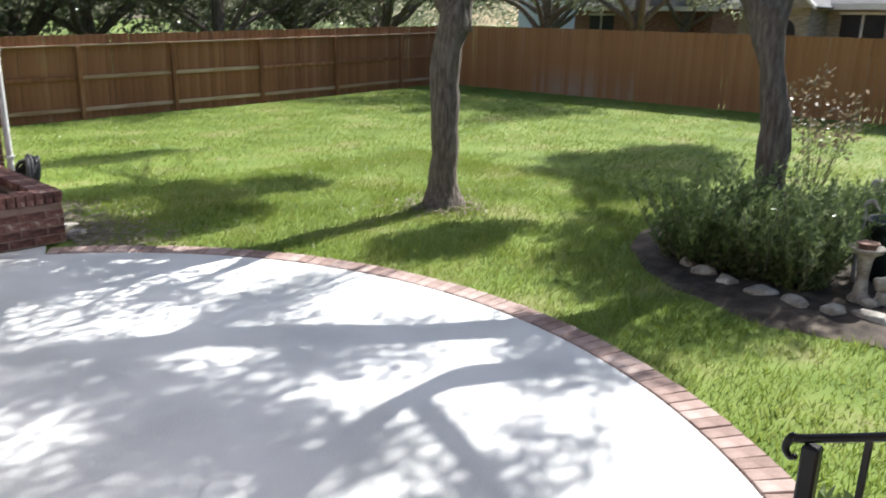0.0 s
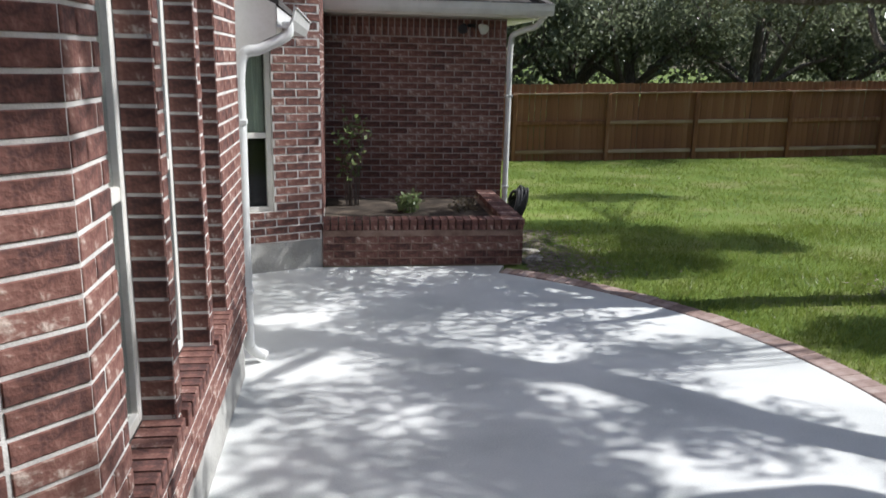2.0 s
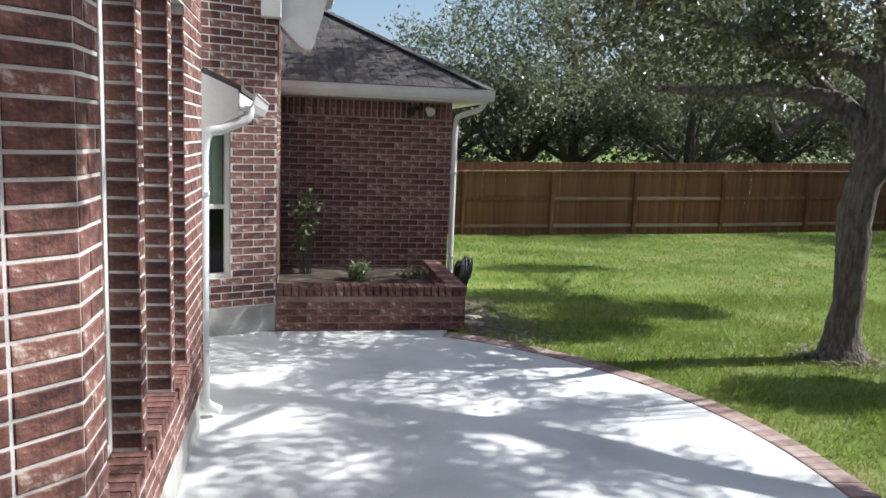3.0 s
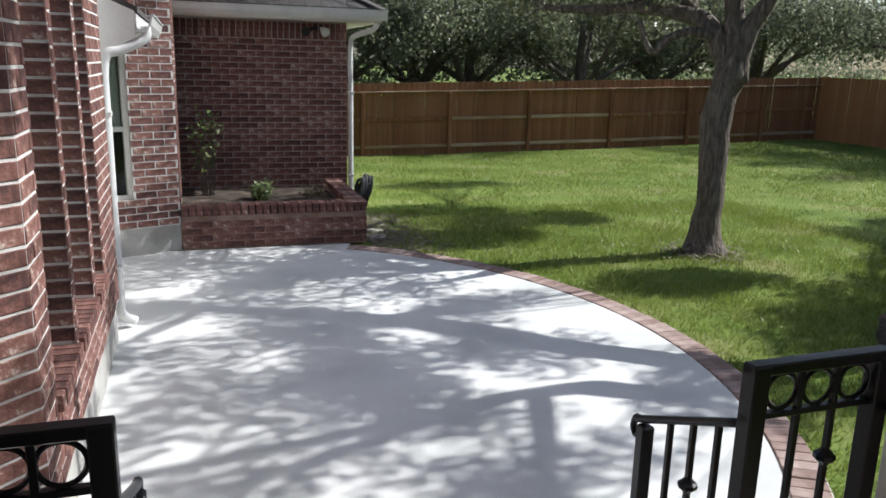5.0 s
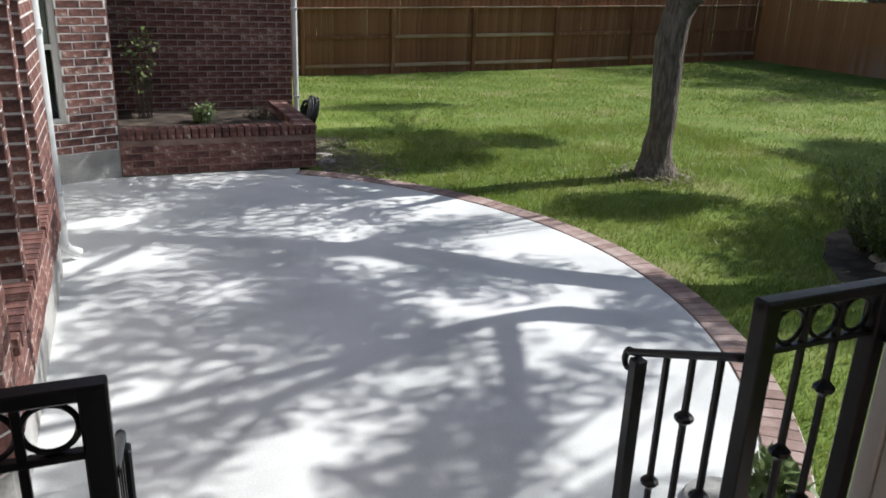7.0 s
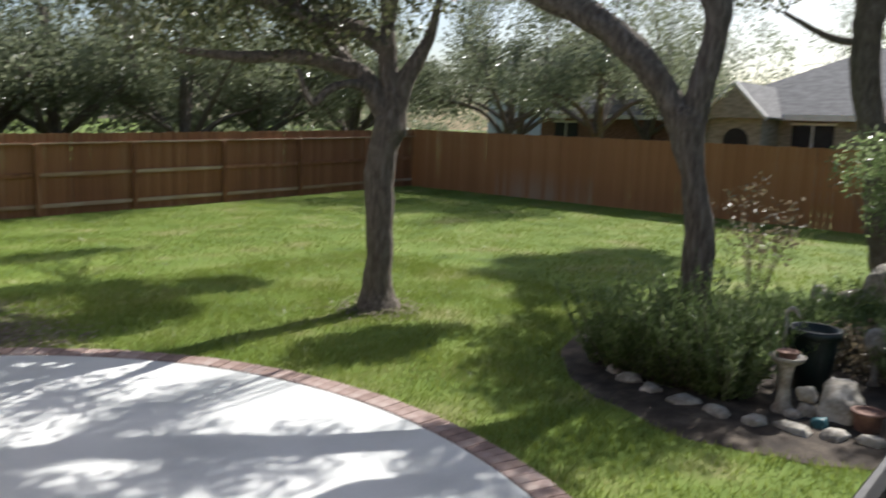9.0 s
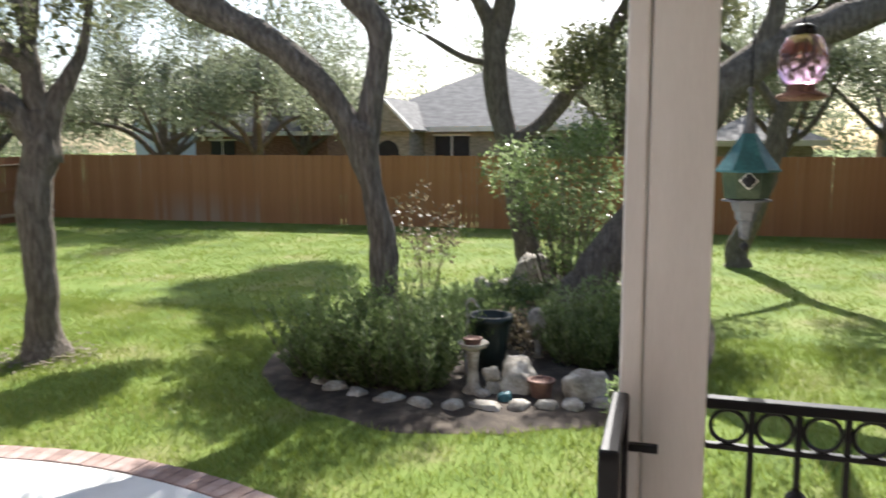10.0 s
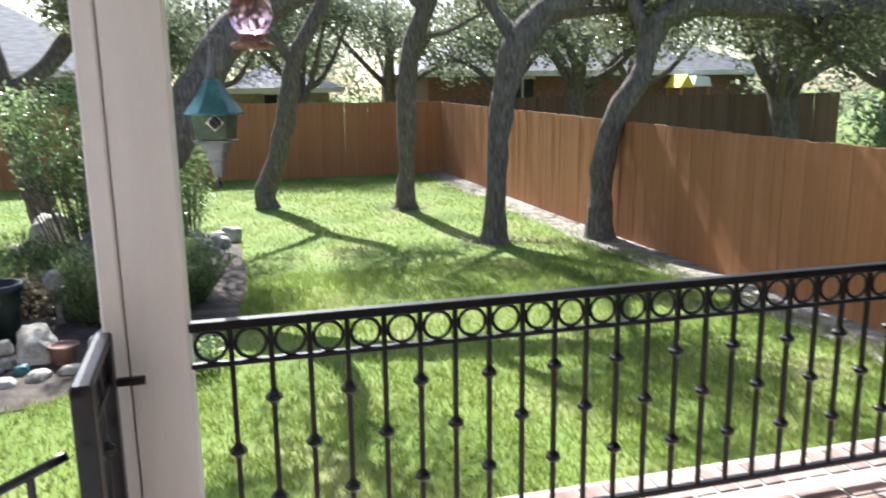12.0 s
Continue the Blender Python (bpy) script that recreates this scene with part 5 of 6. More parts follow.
sprig_bush("dense dark green rosemary bush at the oak's foot", [(6.2, 2.75, 0.42, 0.42, 1.0), (6.1, 3.3, 0.28, 0.28, 0.4), (5.95, 2.38, 0.2, 0.18, 0.25)], 420, 5, 0.4, 1.0, 0.055)
sprig_bush("upright green rosemary bush beside the plant pot", [(7.2, 1.05, 0.35, 0.35, 1.0), (7.6, 0.65, 0.3, 0.3, 0.6)], 280, 6, 0.4, 0.8, 0.056)
sprig_bush("low green herb clump in the bed", [(8.2, 2.6, 0.6, 0.5, 1.0)], 230, 7, 0.25, 0.5, 0.055)
sprig_bush("grassy herb clump beside the leaning oak", [(9.3, 2.3, 0.5, 0.35, 1.0), (9.6, 0.9, 0.4, 0.3, 0.7)], 150, 9, 0.25, 0.55, 0.05)
bush("light_shrub", "tall light green leafy shrub in the bed", [(10.3, 1.8, 1.55, 0.85, 0.75, 0.75, 75), (10.3, 1.7, 0.85, 0.55, 0.5, 0.6, 26), (10.2, 2.45, 1.65, 0.45, 0.4, 0.4, 16), (10.3, 1.5, 2.1, 0.5, 0.5, 0.3, 12)], 6800, 0.065, "shrub", 8, 80, 0.45, 0.0, spread=0.13)
bush("light_shrub", "small light green shrub behind porch column", [(11.2, 0.6, 0.8, 0.35, 0.35, 0.55, 34)], 2000, 0.07, "shrub", 9, 24, 0.45, 0.0)
bush("light_shrub", "broad light green shrub beyond the side fence", [(6.9, -7.3, 1.2, 0.6, 0.6, 0.6, 46)], 3600, 0.075, "shrub", 14, 40, 0.45, 0.0)
bush("sapling", "thin pale pink leaved sapling in the bed", [(10.6, 3.9, 0.95, 0.5, 0.65, 0.55, 30)], 420, 0.075, "rose", 10, 26, 0.5, 0.0, "sapling", 0.1)
bush("ground_cover", "low weedy plants along the bed's edge", [(5.6, 0.5, 0.12, 0.3, 0.3, 0.14, 30)], 1800, 0.05, "shrub", 12, 16, 0.4, 0.0, "plant", 0.06)
bush("ground_cover", "silvery low plants behind the pots", [(7.6, 1.75, 0.16, 0.5, 0.4, 0.16, 40)], 2600, 0.05, "rose", 13, 16, 0.4, 0.0, "plant", 0.08)


def pot(name, label, category, x, y, r, h, material, taper=0.75, rimw=0.02):
    ob = thing(name, label, category, loc=(x, y, bed_z(x, y)))
    link("body", lathe(bmesh.new(), [(r * taper * 0.96, 0), (r * taper, 0.01), (r * 0.97, h * 0.86), (r * 0.97, h * 0.9), (r * 0.9, h * 0.9), (r * taper * 0.9, 0.06)], 24), material, ob, smooth=True)
    link("rim", lathe(bmesh.new(), [(r * 0.97, h * 0.87), (r + rimw, h * 0.88), (r + rimw, h), (r * 0.92, h), (r * 0.9, h * 0.9)], 24), material, ob, smooth=True)
    link("soil", lathe(bmesh.new(), [(r * 0.88, h * 0.7), (r * 0.88, h * 0.74)], 20), "soil", ob)
    return ob


pot("plant_pot", "large dark green plastic plant pot", "plant pot", 6.62, 1.93, 0.19, 0.52, "pot_green", 0.72)
ch = pot("clay_pot", "small terracotta pot with wide mouth", "clay pot", 5.98, 1.34, 0.1, 0.15, "terracotta", 0.8, 0.015)
for k in range(3):
    a = 2.1 * k
    bm = bmesh.new()
    tube(bm, [(0.05 * math.cos(a), 0.05 * math.sin(a), 0.02, 0.022), (0.075 * math.cos(a), 0.075 * math.sin(a), -0.03, 0.016)], 8)
    link("foot", bm, "terracotta", ch)
bath = thing("bird_bath", "weathered stone bird bath pedestal", "bird bath", loc=(5.92, 1.9, bed_z(6, 1.8)))
link("pedestal", lathe(bmesh.new(), [(0.085, 0), (0.085, 0.03), (0.055, 0.07), (0.042, 0.2), (0.05, 0.32), (0.062, 0.37)], 18), "stone", bath, smooth=True)
link("bowl", lathe(bmesh.new(), [(0.055, 0.368), (0.115, 0.4), (0.132, 0.435), (0.123, 0.44), (0.09, 0.41), (0.02, 0.4)], 24), "stone", bath, smooth=True)
tp = pot("clay_pot", "shallow terracotta dish resting in bird bath", "clay pot", 5.92, 1.9, 0.07, 0.07, "terracotta", 0.85, 0.012)
tp.location.z = bed_z(6, 1.8) + 0.402
bm = bmesh.new()
tube(bm, smooth_line([(0, 0, 0, 0.02), (0, 0.01, 0.3, 0.016), (0, -0.01, 0.55, 0.014), (0.0, 0.0, 0.66, 0.016), (0, -0.05, 0.7, 0.02), (0, -0.09, 0.66, 0.012), (0, -0.12, 0.63, 0.004)], 5), 8)
crane = tagged(link("garden_ornament", bm, "stone", smooth=True), "slender pale grey long-necked garden ornament", "ornament")
crane.location = (6.36, 2.08, bed_z(6.4, 2))
bm = stone_mesh(2.2, 0.07, 0.05, 0.05)
fr = tagged(link("garden_ornament", bm, "teal", smooth=True), "small teal glazed garden ornament beside rocks", "ornament")
fr.location = (5.8, 1.6, bed_z(5.8, 1.4))
globe = thing("gazing_globe", "clear glass globe on stand among plants", "ornament", loc=(7.15, 1.58, bed_z(7, 1.4)))
link("stand", lathe(bmesh.new(), [(0.06, 0), (0.03, 0.05), (0.03, 0.26), (0.05, 0.29)], 14), "stone", globe, smooth=True)
link("ball", lathe(bmesh.new(), [(0.11 * math.sin(math.pi * k / 12), 0.39 - 0.11 * math.cos(math.pi * k / 12)) for k in range(13)], 20), "stone", globe, smooth=True)

# planter plants
pl = bush("planter_plant", "small green plant in the brick planter", [(1.1, 8.5, 0.46, 0.1, 0.1, 0.08, 10)], 260, 0.06, "shrub", 21, 8, 0.5, 0.0, "plant", 0.05)
rs = bush("rose_bush", "thin climbing rose against shaded brick wall", [(0.5, 8.9, 1.05, 0.15, 0.12, 0.36, 13)], 170, 0.07, "shrub", 22, 14, 0.5, 0.0, "plant", 0.07)
bush("planter_plant", "dry little plant in the planter corner", [(1.75, 8.6, 0.42, 0.12, 0.12, 0.06, 8)], 160, 0.05, "rose", 23, 6, 0.5, 0.0, "plant", 0.05)

# coiled hose at the house corner
hose = thing("garden_hose", "coiled black rubber hose leaning on house corner", "hose")
bm = bmesh.new()
pts_ = []
for k in range(26 * 9):
    a = 2 * math.pi * k / 26
    r = 0.21 + 0.03 * math.sin(a * 0.37)
    pts_.append((2.47 + 0.018 * k / 26 + 0.08 * math.sin(a), 9.42 + 0.13 * math.cos(a * 1.0) + 0.01 * (k / 26), 0.24 + r * math.sin(a + 0.3) + 0.02 * math.sin(k), 0.016))
tube(bm, pts_, 6)
link("coil", bm, "rubber", hose, smooth=True)

# flat stones beside the planter
for i, (x, y) in enumerate([(2.4, 7.8), (2.42, 8.15)]):
    rock(x, y, 0.13, 0.09, 0.03, 80 + i, "flat grey stone beside the planter", "stones beside planter")
litter = bmesh.new()
for i in range(1500):
    x, y = 2.25 + abs(np.random.normal(0, 0.4)), np.random.uniform(7.0, 9.2)
    a, s = np.random.uniform(0, 6.28), np.random.uniform(0.02, 0.045)
    z = ground_z(x, y) + 0.012 + np.random.uniform(0, 0.012)
    litter.faces.new([litter.verts.new((x + s * math.cos(a + k * 1.57) * (1 if k % 2 else 0.5), y + s * math.sin(a + k * 1.57) * (1 if k % 2 else 0.5), z + 0.006 * (k % 2))) for k in range(4)])
tagged(link("leaf_litter", litter, "mulch"), "dry fallen leaves beside the planter", "leaves", kind="stuff")

# potted plant by the stair
pp = pot("plant_pot", "terracotta pot beside the stair rail", "plant pot", 2.47, 0.95, 0.1, 0.12, "terracotta", 0.75)
pp.location.z = 0.0
bush("pot_plant", "green leafy plant growing in pot by stairs", [(2.47, 0.95, 0.2, 0.08, 0.08, 0.08, 12)], 200, 0.09, "shrub", 31, 10, 0.45, -0.5, "plant", 0.05)

# ---- hanging things ----
bh = thing("birdhouse", "weathered teal and green hanging birdhouse with diamond hole", "birdhouse", loc=(2.62, 0.07, 1.9))


def octa(prof, n=6):
    bm = lathe(bmesh.new(), prof, n)
    return bm


link("roof", octa([(0.0, 0.185), (0.03, 0.14), (0.06, 0.09), (0.1, 0.035), (0.098, 0.03), (0.0, 0.06)]), "teal", bh, "teal six-sided roof")
link("roof_edge", octa([(0.101, 0.034), (0.104, 0.034), (0.104, 0.028), (0.1, 0.026)]), "teal", bh)
link("body", octa([(0.0, 0.05), (0.082, 0.045), (0.07, -0.06), (0.0, -0.065)]), "moss", bh, "mossy green six-sided body")
link("ledge", octa([(0.0, -0.06), (0.078, -0.063), (0.078, -0.07), (0.0, -0.072)]), "greywood", bh)
link("tail", octa([(0.05, -0.072), (0.042, -0.1), (0.036, -0.104), (0.032, -0.13), (0.026, -0.134), (0.016, -0.19), (0.0, -0.2)]), "greywood", bh)
link("knob", lathe(bmesh.new(), [(0.003, -0.19), (0.003, -0.205), (0.013, -0.212), (0.015, -0.22), (0.01, -0.232), (0.0, -0.234)], 12), "dark", bh, smooth=True)
link("finial", lathe(bmesh.new(), [(0.022, 0.15), (0.014, 0.2), (0.006, 0.26), (0.005, 0.275), (0.011, 0.282), (0.012, 0.29), (0.006, 0.298), (0.0, 0.3)], 12), "greywood", bh, smooth=True)
bm = bmesh.new()
vs_ = [bm.verts.new((-0.0755, s * math.cos(k * math.pi / 2), 0.0 + s * math.sin(k * math.pi / 2))) for k in range(4) for s in (0.03,)]
bm.faces.new(vs_)
r_ = bmesh.ops.extrude_face_region(bm, geom=list(bm.faces))
for v in r_["geom"]:
    if isinstance(v, bmesh.types.BMVert):
        v.co.x += 0.02
link("hole_frame", bm, "trim", bh)
bm = bmesh.new()
for yy, zz in ((0, 0.01), (0, -0.01), (0.01, 0), (-0.01, 0)):
    bmesh.ops.create_uvsphere(bm, u_segments=10, v_segments=6, radius=0.0125, matrix=Matrix.Translation((-0.074, yy, zz)))
link("hole", bm, "dark", bh)
for ob in bh.children:
    if ob.name.startswith(("roof", "body", "ledge", "tail")):
        ob.rotation_euler = (0, 0, radians(30))
bm = bmesh.new()
tube(bm, [(0, 0, 0.295, 0.003), (0, 0, 0.88, 0.003)], 6)
link("hanger_wire", bm, "iron", bh)

fd = thing("nectar_feeder", "pink and purple glass nectar feeder hanging from porch", "bird feeder", loc=(2.6, -0.075, 2.15))
link("base", lathe(bmesh.new(), [(0.0, 0.0), (0.062, 0.002), (0.078, 0.012), (0.07, 0.02), (0.045, 0.03), (0.04, 0.05), (0.0, 0.05)], 24), "terracotta", fd, "red plastic base", smooth=True)
prof = [(0.038, 0.05)]
for k in range(17):
    f = k / 16
    prof.append((0.045 + 0.028 * math.sin(math.pi * (0.12 + 0.83 * f)) + (0.0022 if k % 2 else 0), 0.055 + 0.14 * f))
prof += [(0.03, 0.205), (0.028, 0.2)]
link("bottle", lathe(bmesh.new(), prof, 28), "feeder_glass", fd, "ridged pink glass bottle", smooth=True)
link("cap", lathe(bmesh.new(), [(0.034, 0.2), (0.036, 0.225), (0.02, 0.235), (0.0, 0.236)], 20), "dark", fd, smooth=True)
bm = bmesh.new()
tube(bm, smooth_line([(0, 0, 0.235, 0.004), (0.0, 0.0, 0.27, 0.004), (0.0, -0.03, 0.29, 0.006), (0.0, -0.06, 0.34, 0.006), (0.0, -0.03, 0.39, 0.006), (0.0, 0.03, 0.4, 0.006), (0.0, 0.06, 0.44, 0.006), (0, 0.0, 0.52, 0.006), (0, 0, 0.63, 0.006)], 6), 8)
link("scroll_hook", bm, "iron", fd, "black scrolled iron hook", smooth=True)
eave_ = thing("porch_eave", "cream painted eave overhang of the porch roof", "eave")
link("soffit", box(bmesh.new(), (2.5, -4.2, 2.78), (2.95, 0.62, 2.84), 0.004), "paint", eave_)

# ---- neighbours ----
def house(name, label, x0, x1, y0, y1, eave, ridge, wallm, roofm, wins_, ridge_axis="y"):
    """A hipped house with windows (y0, y1, z0, z1) on the side that faces the yard."""
    ob = thing(name, label, "house")
    g = -0.15
    link("wall", box(bmesh.new(), (x0, y0, g), (x1, y1, eave)), wallm, ob)
    bm = bmesh.new()
    o = 0.45
    c = [bm.verts.new(v) for v in ((x0 - o, y0 - o, eave), (x1 + o, y0 - o, eave), (x1 + o, y1 + o, eave), (x0 - o, y1 + o, eave))]
    h = (x1 - x0) / 2
    cx = (x0 + x1) / 2
    i = min(h, (y1 - y0) / 2 - 0.3)
    a, b = bm.verts.new((cx, y0 + i, ridge)), bm.verts.new((cx, y1 - i, ridge))
    bm.faces.new((c[0], c[1], a)), bm.faces.new((c[1], c[2], b, a)), bm.faces.new((c[2], c[3], b)), bm.faces.new((c[3], c[0], a, b)), bm.faces.new(c)
    link("roof", bm, roofm, ob)
    for s in ((x0 - o - 0.02, y0 - o, x0 - o, y1 + o),):
        link("fascia", box(bmesh.new(), (s[0], s[1], eave - 0.16), (s[2], s[3], eave + 0.02)), "trim", ob)
    for wy0, wy1, wz0, wz1 in wins_:
        w = link("window", box(bmesh.new(), (x0 - 0.04, wy0, wz0), (x0 - 0.01, wy1, wz1)), "dark", ob)
        m = (wy0 + wy1) / 2
        link("frame", box(bmesh.new(), (x0 - 0.06, m - 0.03, wz0), (x0 - 0.03, m + 0.03, wz1)), "trim", w)
        link("frame", box(bmesh.new(), (x0 - 0.07, wy0 - 0.06, wz1), (x0 - 0.02, wy1 + 0.06, wz1 + 0.08)), "trim", w)
    return ob


hr = house("neighbour_house", "tan neighbouring house with grey hip roof", 26.0, 35.0, 3.0, 12.0, 2.75, 5.2, "tan_wall", "roof_far", [(7.5, 8.75, 1.2, 2.45), (4.4, 5.4, 1.3, 2.4)])
# its front gable with an arched window
link("wall", prism(bmesh.new(), [(24.4, 9.15), (26.0, 9.15), (26.0, 10.75), (24.4, 10.75)], -0.15, 2.75), "tan_wall", hr)
bm = bmesh.new()
gv = [bm.verts.new(v) for v in ((24.1, 8.95, 2.6), (24.1, 11.0, 2.6), (24.1, 9.95, 3.6), (27.5, 8.95, 2.6), (27.5, 11.0, 2.6), (27.5, 9.95, 3.6))]
for f in ((0, 1, 2), (3, 4, 5), (0, 2, 5, 3), (1, 2, 5, 4), (0, 1, 4, 3)):
    bm.faces.new([gv[i] for i in f])
link("gable", bm, "tan_wall", hr)
for ya, yb in ((8.88, 9.95), (11.05, 9.95)):
    bm = bmesh.new()
    q = [bm.verts.new(v) for v in ((24.0, ya, 2.54), (24.0, yb, 3.62), (24.0, yb, 3.74), (24.0, ya, 2.66))]
    q2 = [bm.verts.new((24.12, v.co.y, v.co.z)) for v in q]
    bm.faces.new(q), bm.faces.new(q2)
    for i in range(4):
        bm.faces.new((q[i], q[(i + 1) % 4], q2[(i + 1) % 4], q2[i]))
    link("barge_board", bm, "trim", hr)
    bm = bmesh.new()
    q = [bm.verts.new((x, y, z)) for x in (24.14, 27.4) for y, z in ((ya, 2.61), (yb, 3.69), (yb, 3.73), (ya, 2.65))]
    for f in ((0, 1, 2, 3), (4, 5, 6, 7), (0, 1, 5, 4), (1, 2, 6, 5), (2, 3, 7, 6), (3, 0, 4, 7)):
        bm.faces.new([q[i] for i in f])
    link("gable_roof", bm, "roof_far", hr)
bm = bmesh.new()
arc = [(24.36, 9.5, 1.0)] + [(24.36, 9.9 - 0.4 * math.cos(math.pi * k / 12), 1.9 + 0.4 * math.sin(math.pi * k / 12)) for k in range(13)] + [(24.36, 10.3, 1.0)]
f0 = [bm.verts.new(v) for v in arc]
f1 = [bm.verts.new((24.39, v[1], v[2])) for v in arc]
bm.faces.new(f0), bm.faces.new(f1)
for i in range(len(arc)):
    bm.faces.new((f0[i], f0[(i + 1) % len(arc)], f1[(i + 1) % len(arc)], f1[i]))
link("arched_window", bm, "dark", hr)
house("neighbour_house", "brown brick neighbouring house with grey shingled roof", 25.0, 33.0, -19.0, -6.5, 2.65, 4.8, "brown_wall", "roof_far", [(-10.2, -9.4, 1.4, 2.4)])
house("garden_shed", "tan shed with pale roof beyond the fence", 27.0, 31.0, -3.5, -0.2, 2.2, 3.1, "tan_wall", "roof_far", [(-2.4, -1.3, 1.4, 2.0)])
house("two_storey_house", "pale two-storey house behind far oaks", 33.0, 41.0, 19.5, 27.0, 5.2, 7.0, "pale_wall", "roof_far", [(20.6, 21.5, 3.4, 4.6), (23.0, 24.0, 3.4, 4.6)])
house("neighbour_house", "low brown house hidden behind oaks", 29.5, 32.3, 14.6, 21.0, 2.75, 3.9, "brown_wall", "roof_far", [(19.0, 20.2, 1.3, 2.4)])
toy = thing("play_canopy", "yellow and white play set canopy beyond the fence", "play set", loc=(24.0, -15.4, 0))
bm = bmesh.new()
tv = [bm.verts.new(v) for v in ((-0.5, 0.45, 2.05), (-0.5, -0.1, 2.05), (0.5, -0.1, 2.05), (0.5, 0.45, 2.05), (-0.5, 0.15, 2.5), (0.5, 0.15, 2.5))]
for f in ((0, 1, 4), (3, 2, 5), (0, 4, 5, 3), (1, 2, 5, 4), (0, 1, 2, 3)):
    bm.faces.new([tv[i] for i in f])
link("yellow_canopy", bm, "yellow", toy)
bm = bmesh.new()
tv = [bm.verts.new(v) for v in ((-0.4, -0.12, 2.08), (-0.4, -0.85, 2.08), (0.4, -0.85, 2.08), (0.4, -0.12, 2.08), (-0.4, -0.25, 2.45), (0.4, -0.25, 2.45), (-0.4, -0.75, 2.4), (0.4, -0.75, 2.4))]
for f in ((0, 1, 6, 4), (3, 2, 7, 5), (4, 6, 7, 5), (0, 4, 5, 3), (1, 2, 7, 6), (0, 1, 2, 3)):
    bm.faces.new([tv[i] for i in f])
link("white_canopy", bm, "white_cloth", toy)
for x, y in ((-0.42, 0.35), (0.42, 0.35), (-0.36, -0.75), (0.36, -0.75)):
    link("post", box(bmesh.new(), (x - 0.04, y - 0.04, -0.12), (x + 0.04, y + 0.04, 2.08), 0.004), "cedar", toy)

# ---- grass ----
def on_lawn(X, Y):
    ok = (X > 2.3) & (X < 18.2) & (Y > FYN + 0.1) & (Y < FYL - 0.1)
    ok &= ~((X < 2.45) & (Y < 0.6))
    ok &= (X - CX) ** 2 + (Y - CY) ** 2 > (CR + 0.01) ** 2
    ok &= ~((X < 2.9) & (Y > 7.3) & (Y < 9.6) & (rng.uniform(0, 1, len(X)) < 0.75))
    return ok


bed_poly = [tuple(p) for p in edge_pts]


def in_bed(X, Y):
    c = np.zeros(len(X), bool)
    for (x1, y1), (x2, y2) in zip(bed_poly, bed_poly[-1:] + bed_poly[:-1]):
        c ^= ((y1 > Y) != (y2 > Y)) & (X < (x2 - x1) * (Y - y1) / (y2 - y1 + 1e-12) + x1)
    return c


rng = np.random.default_rng(99)


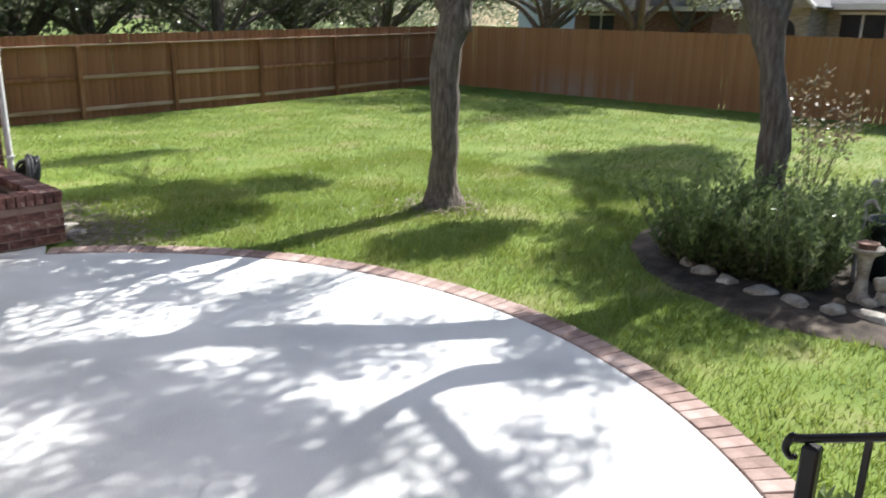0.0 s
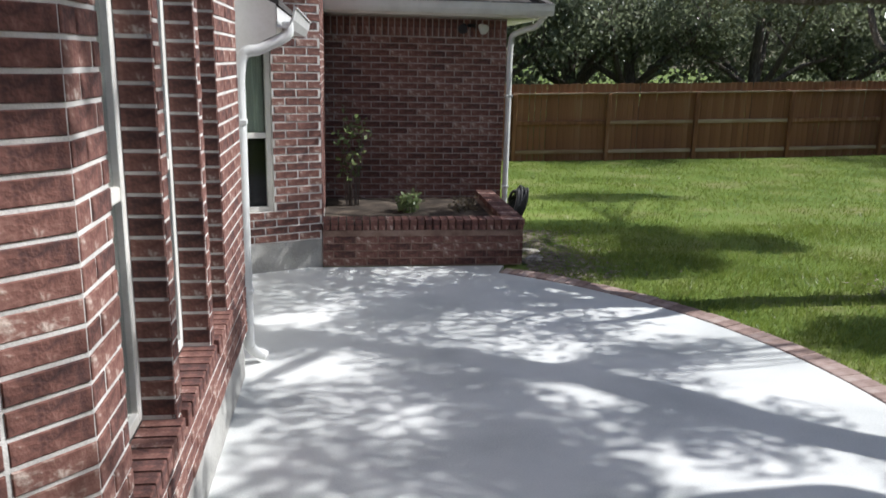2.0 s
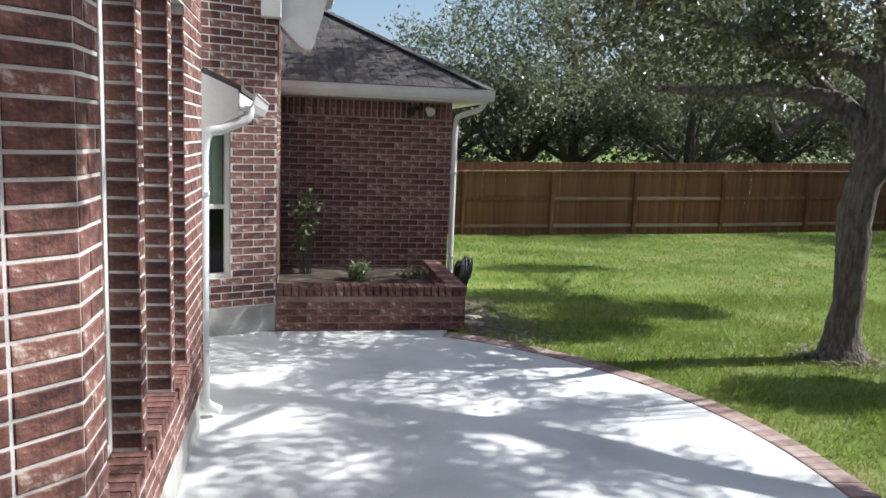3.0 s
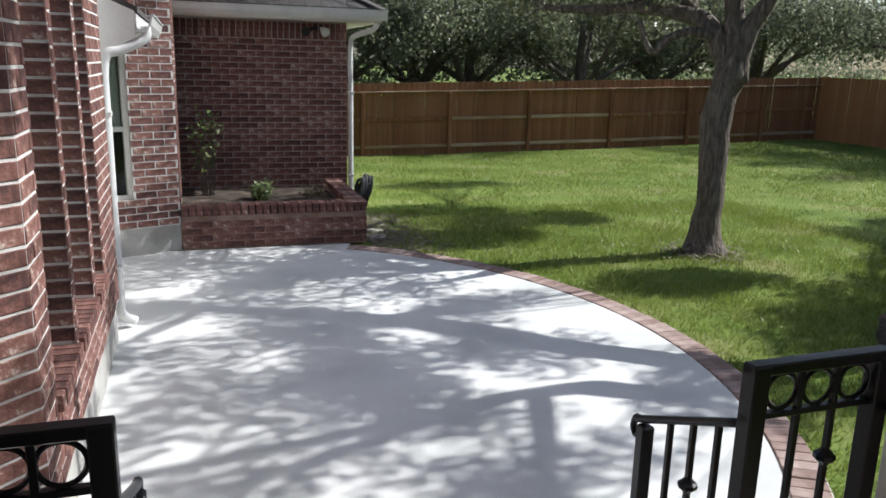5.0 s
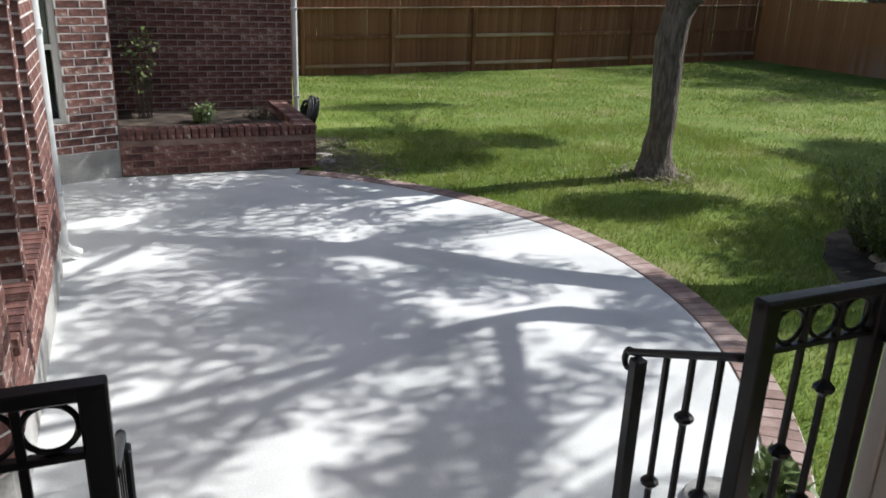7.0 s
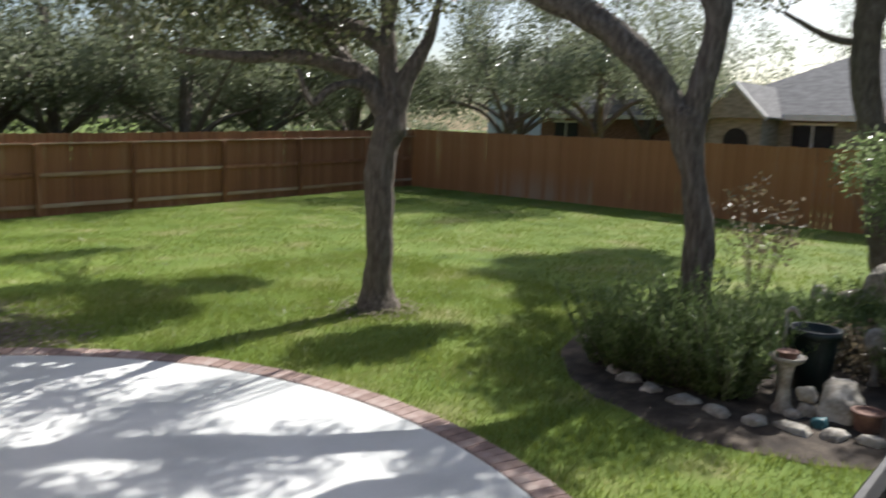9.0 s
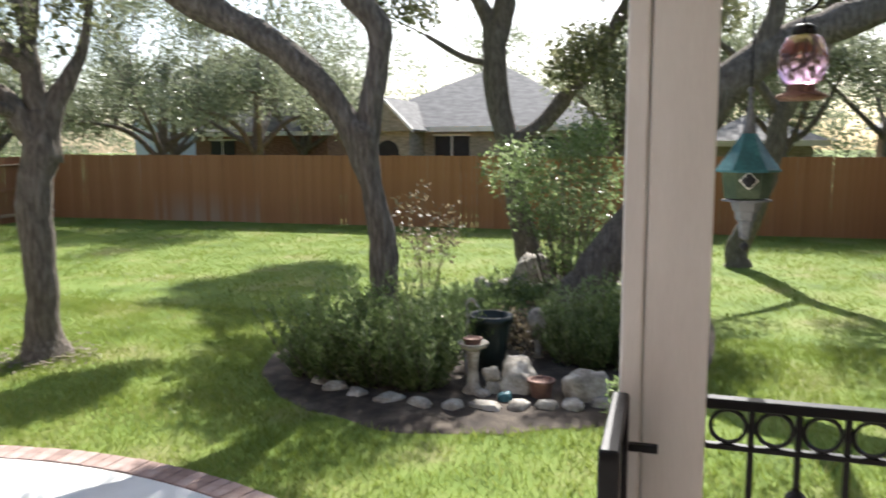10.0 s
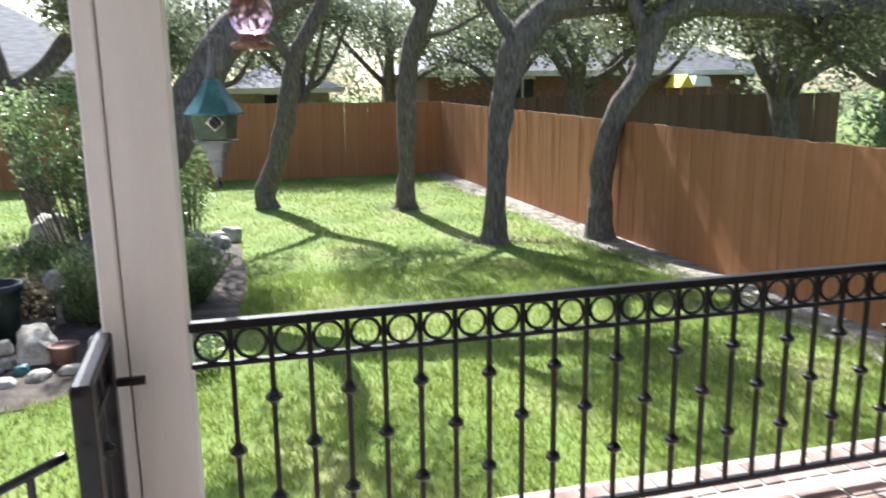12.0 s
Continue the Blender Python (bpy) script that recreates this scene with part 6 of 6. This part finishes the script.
def grass(name, label, n, box_, hmin, hmax, w, keep):
    X = rng.uniform(box_[0], box_[1], n)
    Y = rng.uniform(box_[2], box_[3], n)
    ok = on_lawn(X, Y) & keep(X, Y) & ~in_bed(X, Y)
    X, Y = X[ok], Y[ok]
    thin = np.array([noise.noise(Vector((x * 0.8, y * 0.8, 3))) for x, y in zip(X, Y)])
    tall = np.array([noise.noise(Vector((x * 2.5, y * 2.5, 7))) for x, y in zip(X, Y)])
    k = rng.uniform(-0.9, 0.6, len(X)) < thin + 0.25
    X, Y, tall = X[k], Y[k], tall[k]
    m = len(X)
    Z = np.array([ground_z(x, y) for x, y in zip(X, Y)])
    a = rng.uniform(0, 2 * np.pi, m)
    h = rng.uniform(hmin, hmax, m) * (1 + 0.6 * tall)
    lean_ = rng.normal(0, 0.5, (m, 2)) * h[:, None]
    V = np.empty((m, 3, 3))
    V[:, 0] = np.stack([X + w * np.cos(a), Y + w * np.sin(a), Z - 0.005], 1)
    V[:, 1] = np.stack([X - w * np.cos(a), Y - w * np.sin(a), Z - 0.005], 1)
    V[:, 2] = np.stack([X + lean_[:, 0], Y + lean_[:, 1], Z + h], 1)
    me = bpy.data.meshes.new(name)
    me.vertices.add(m * 3)
    me.vertices.foreach_set("co", V.ravel())
    me.loops.add(m * 3)
    me.loops.foreach_set("vertex_index", np.arange(m * 3))
    me.polygons.add(m)
    me.polygons.foreach_set("loop_start", np.arange(0, m * 3, 3))
    me.update()
    me.validate()
    me.materials.append(M["blade"])
    return tagged(new(name, me), label, "grass", kind="stuff")


grass("grass", "green grass blades near the patio", 190000, (2.3, 8.5, -4.9, 9.5), 0.03, 0.07, 0.005, lambda x, y: x > 0)
grass("grass", "green grass blades across the lawn", 190000, (2.3, 18.2, -4.9, 18.2), 0.03, 0.06, 0.007, lambda x, y: (x >= 8.5) | (y >= 9.5))

disc = tagged(link("stepping_stone", lathe(bmesh.new(), [(0.0, 0.0), (0.16, 0.0), (0.17, 0.015), (0.16, 0.03), (0.0, 0.032)], 28), "foundation"), "round concrete stepping stone beside the patio", "stepping stone")
disc.location = (2.4, 1.15, 0.002)

# dry litter at the feet of the oaks
for (tx, ty), n in (((5.87, 6.28), 420), ((9.6, -3.43), 260), ((13.03, -2.95), 200)):
    bm = bmesh.new()
    for i in range(n):
        a, d, s = np.random.uniform(0, 6.28), 0.2 + abs(np.random.normal(0, 0.22)), np.random.uniform(0.015, 0.04)
        x, y = tx + d * math.cos(a), ty + d * math.sin(a)
        z, r = ground_z(x, y) + np.random.uniform(0.02, 0.05), np.random.uniform(0, 6.28)
        bm.faces.new([bm.verts.new((x + s * math.cos(r + k * 1.57) * (1 if k % 2 else 0.5), y + s * math.sin(r + k * 1.57) * (1 if k % 2 else 0.5), z + 0.01 * (k % 2))) for k in range(4)])
    tagged(link("leaf_litter", bm, "mulch"), "dry fallen leaves round an oak trunk", "leaves", kind="stuff")
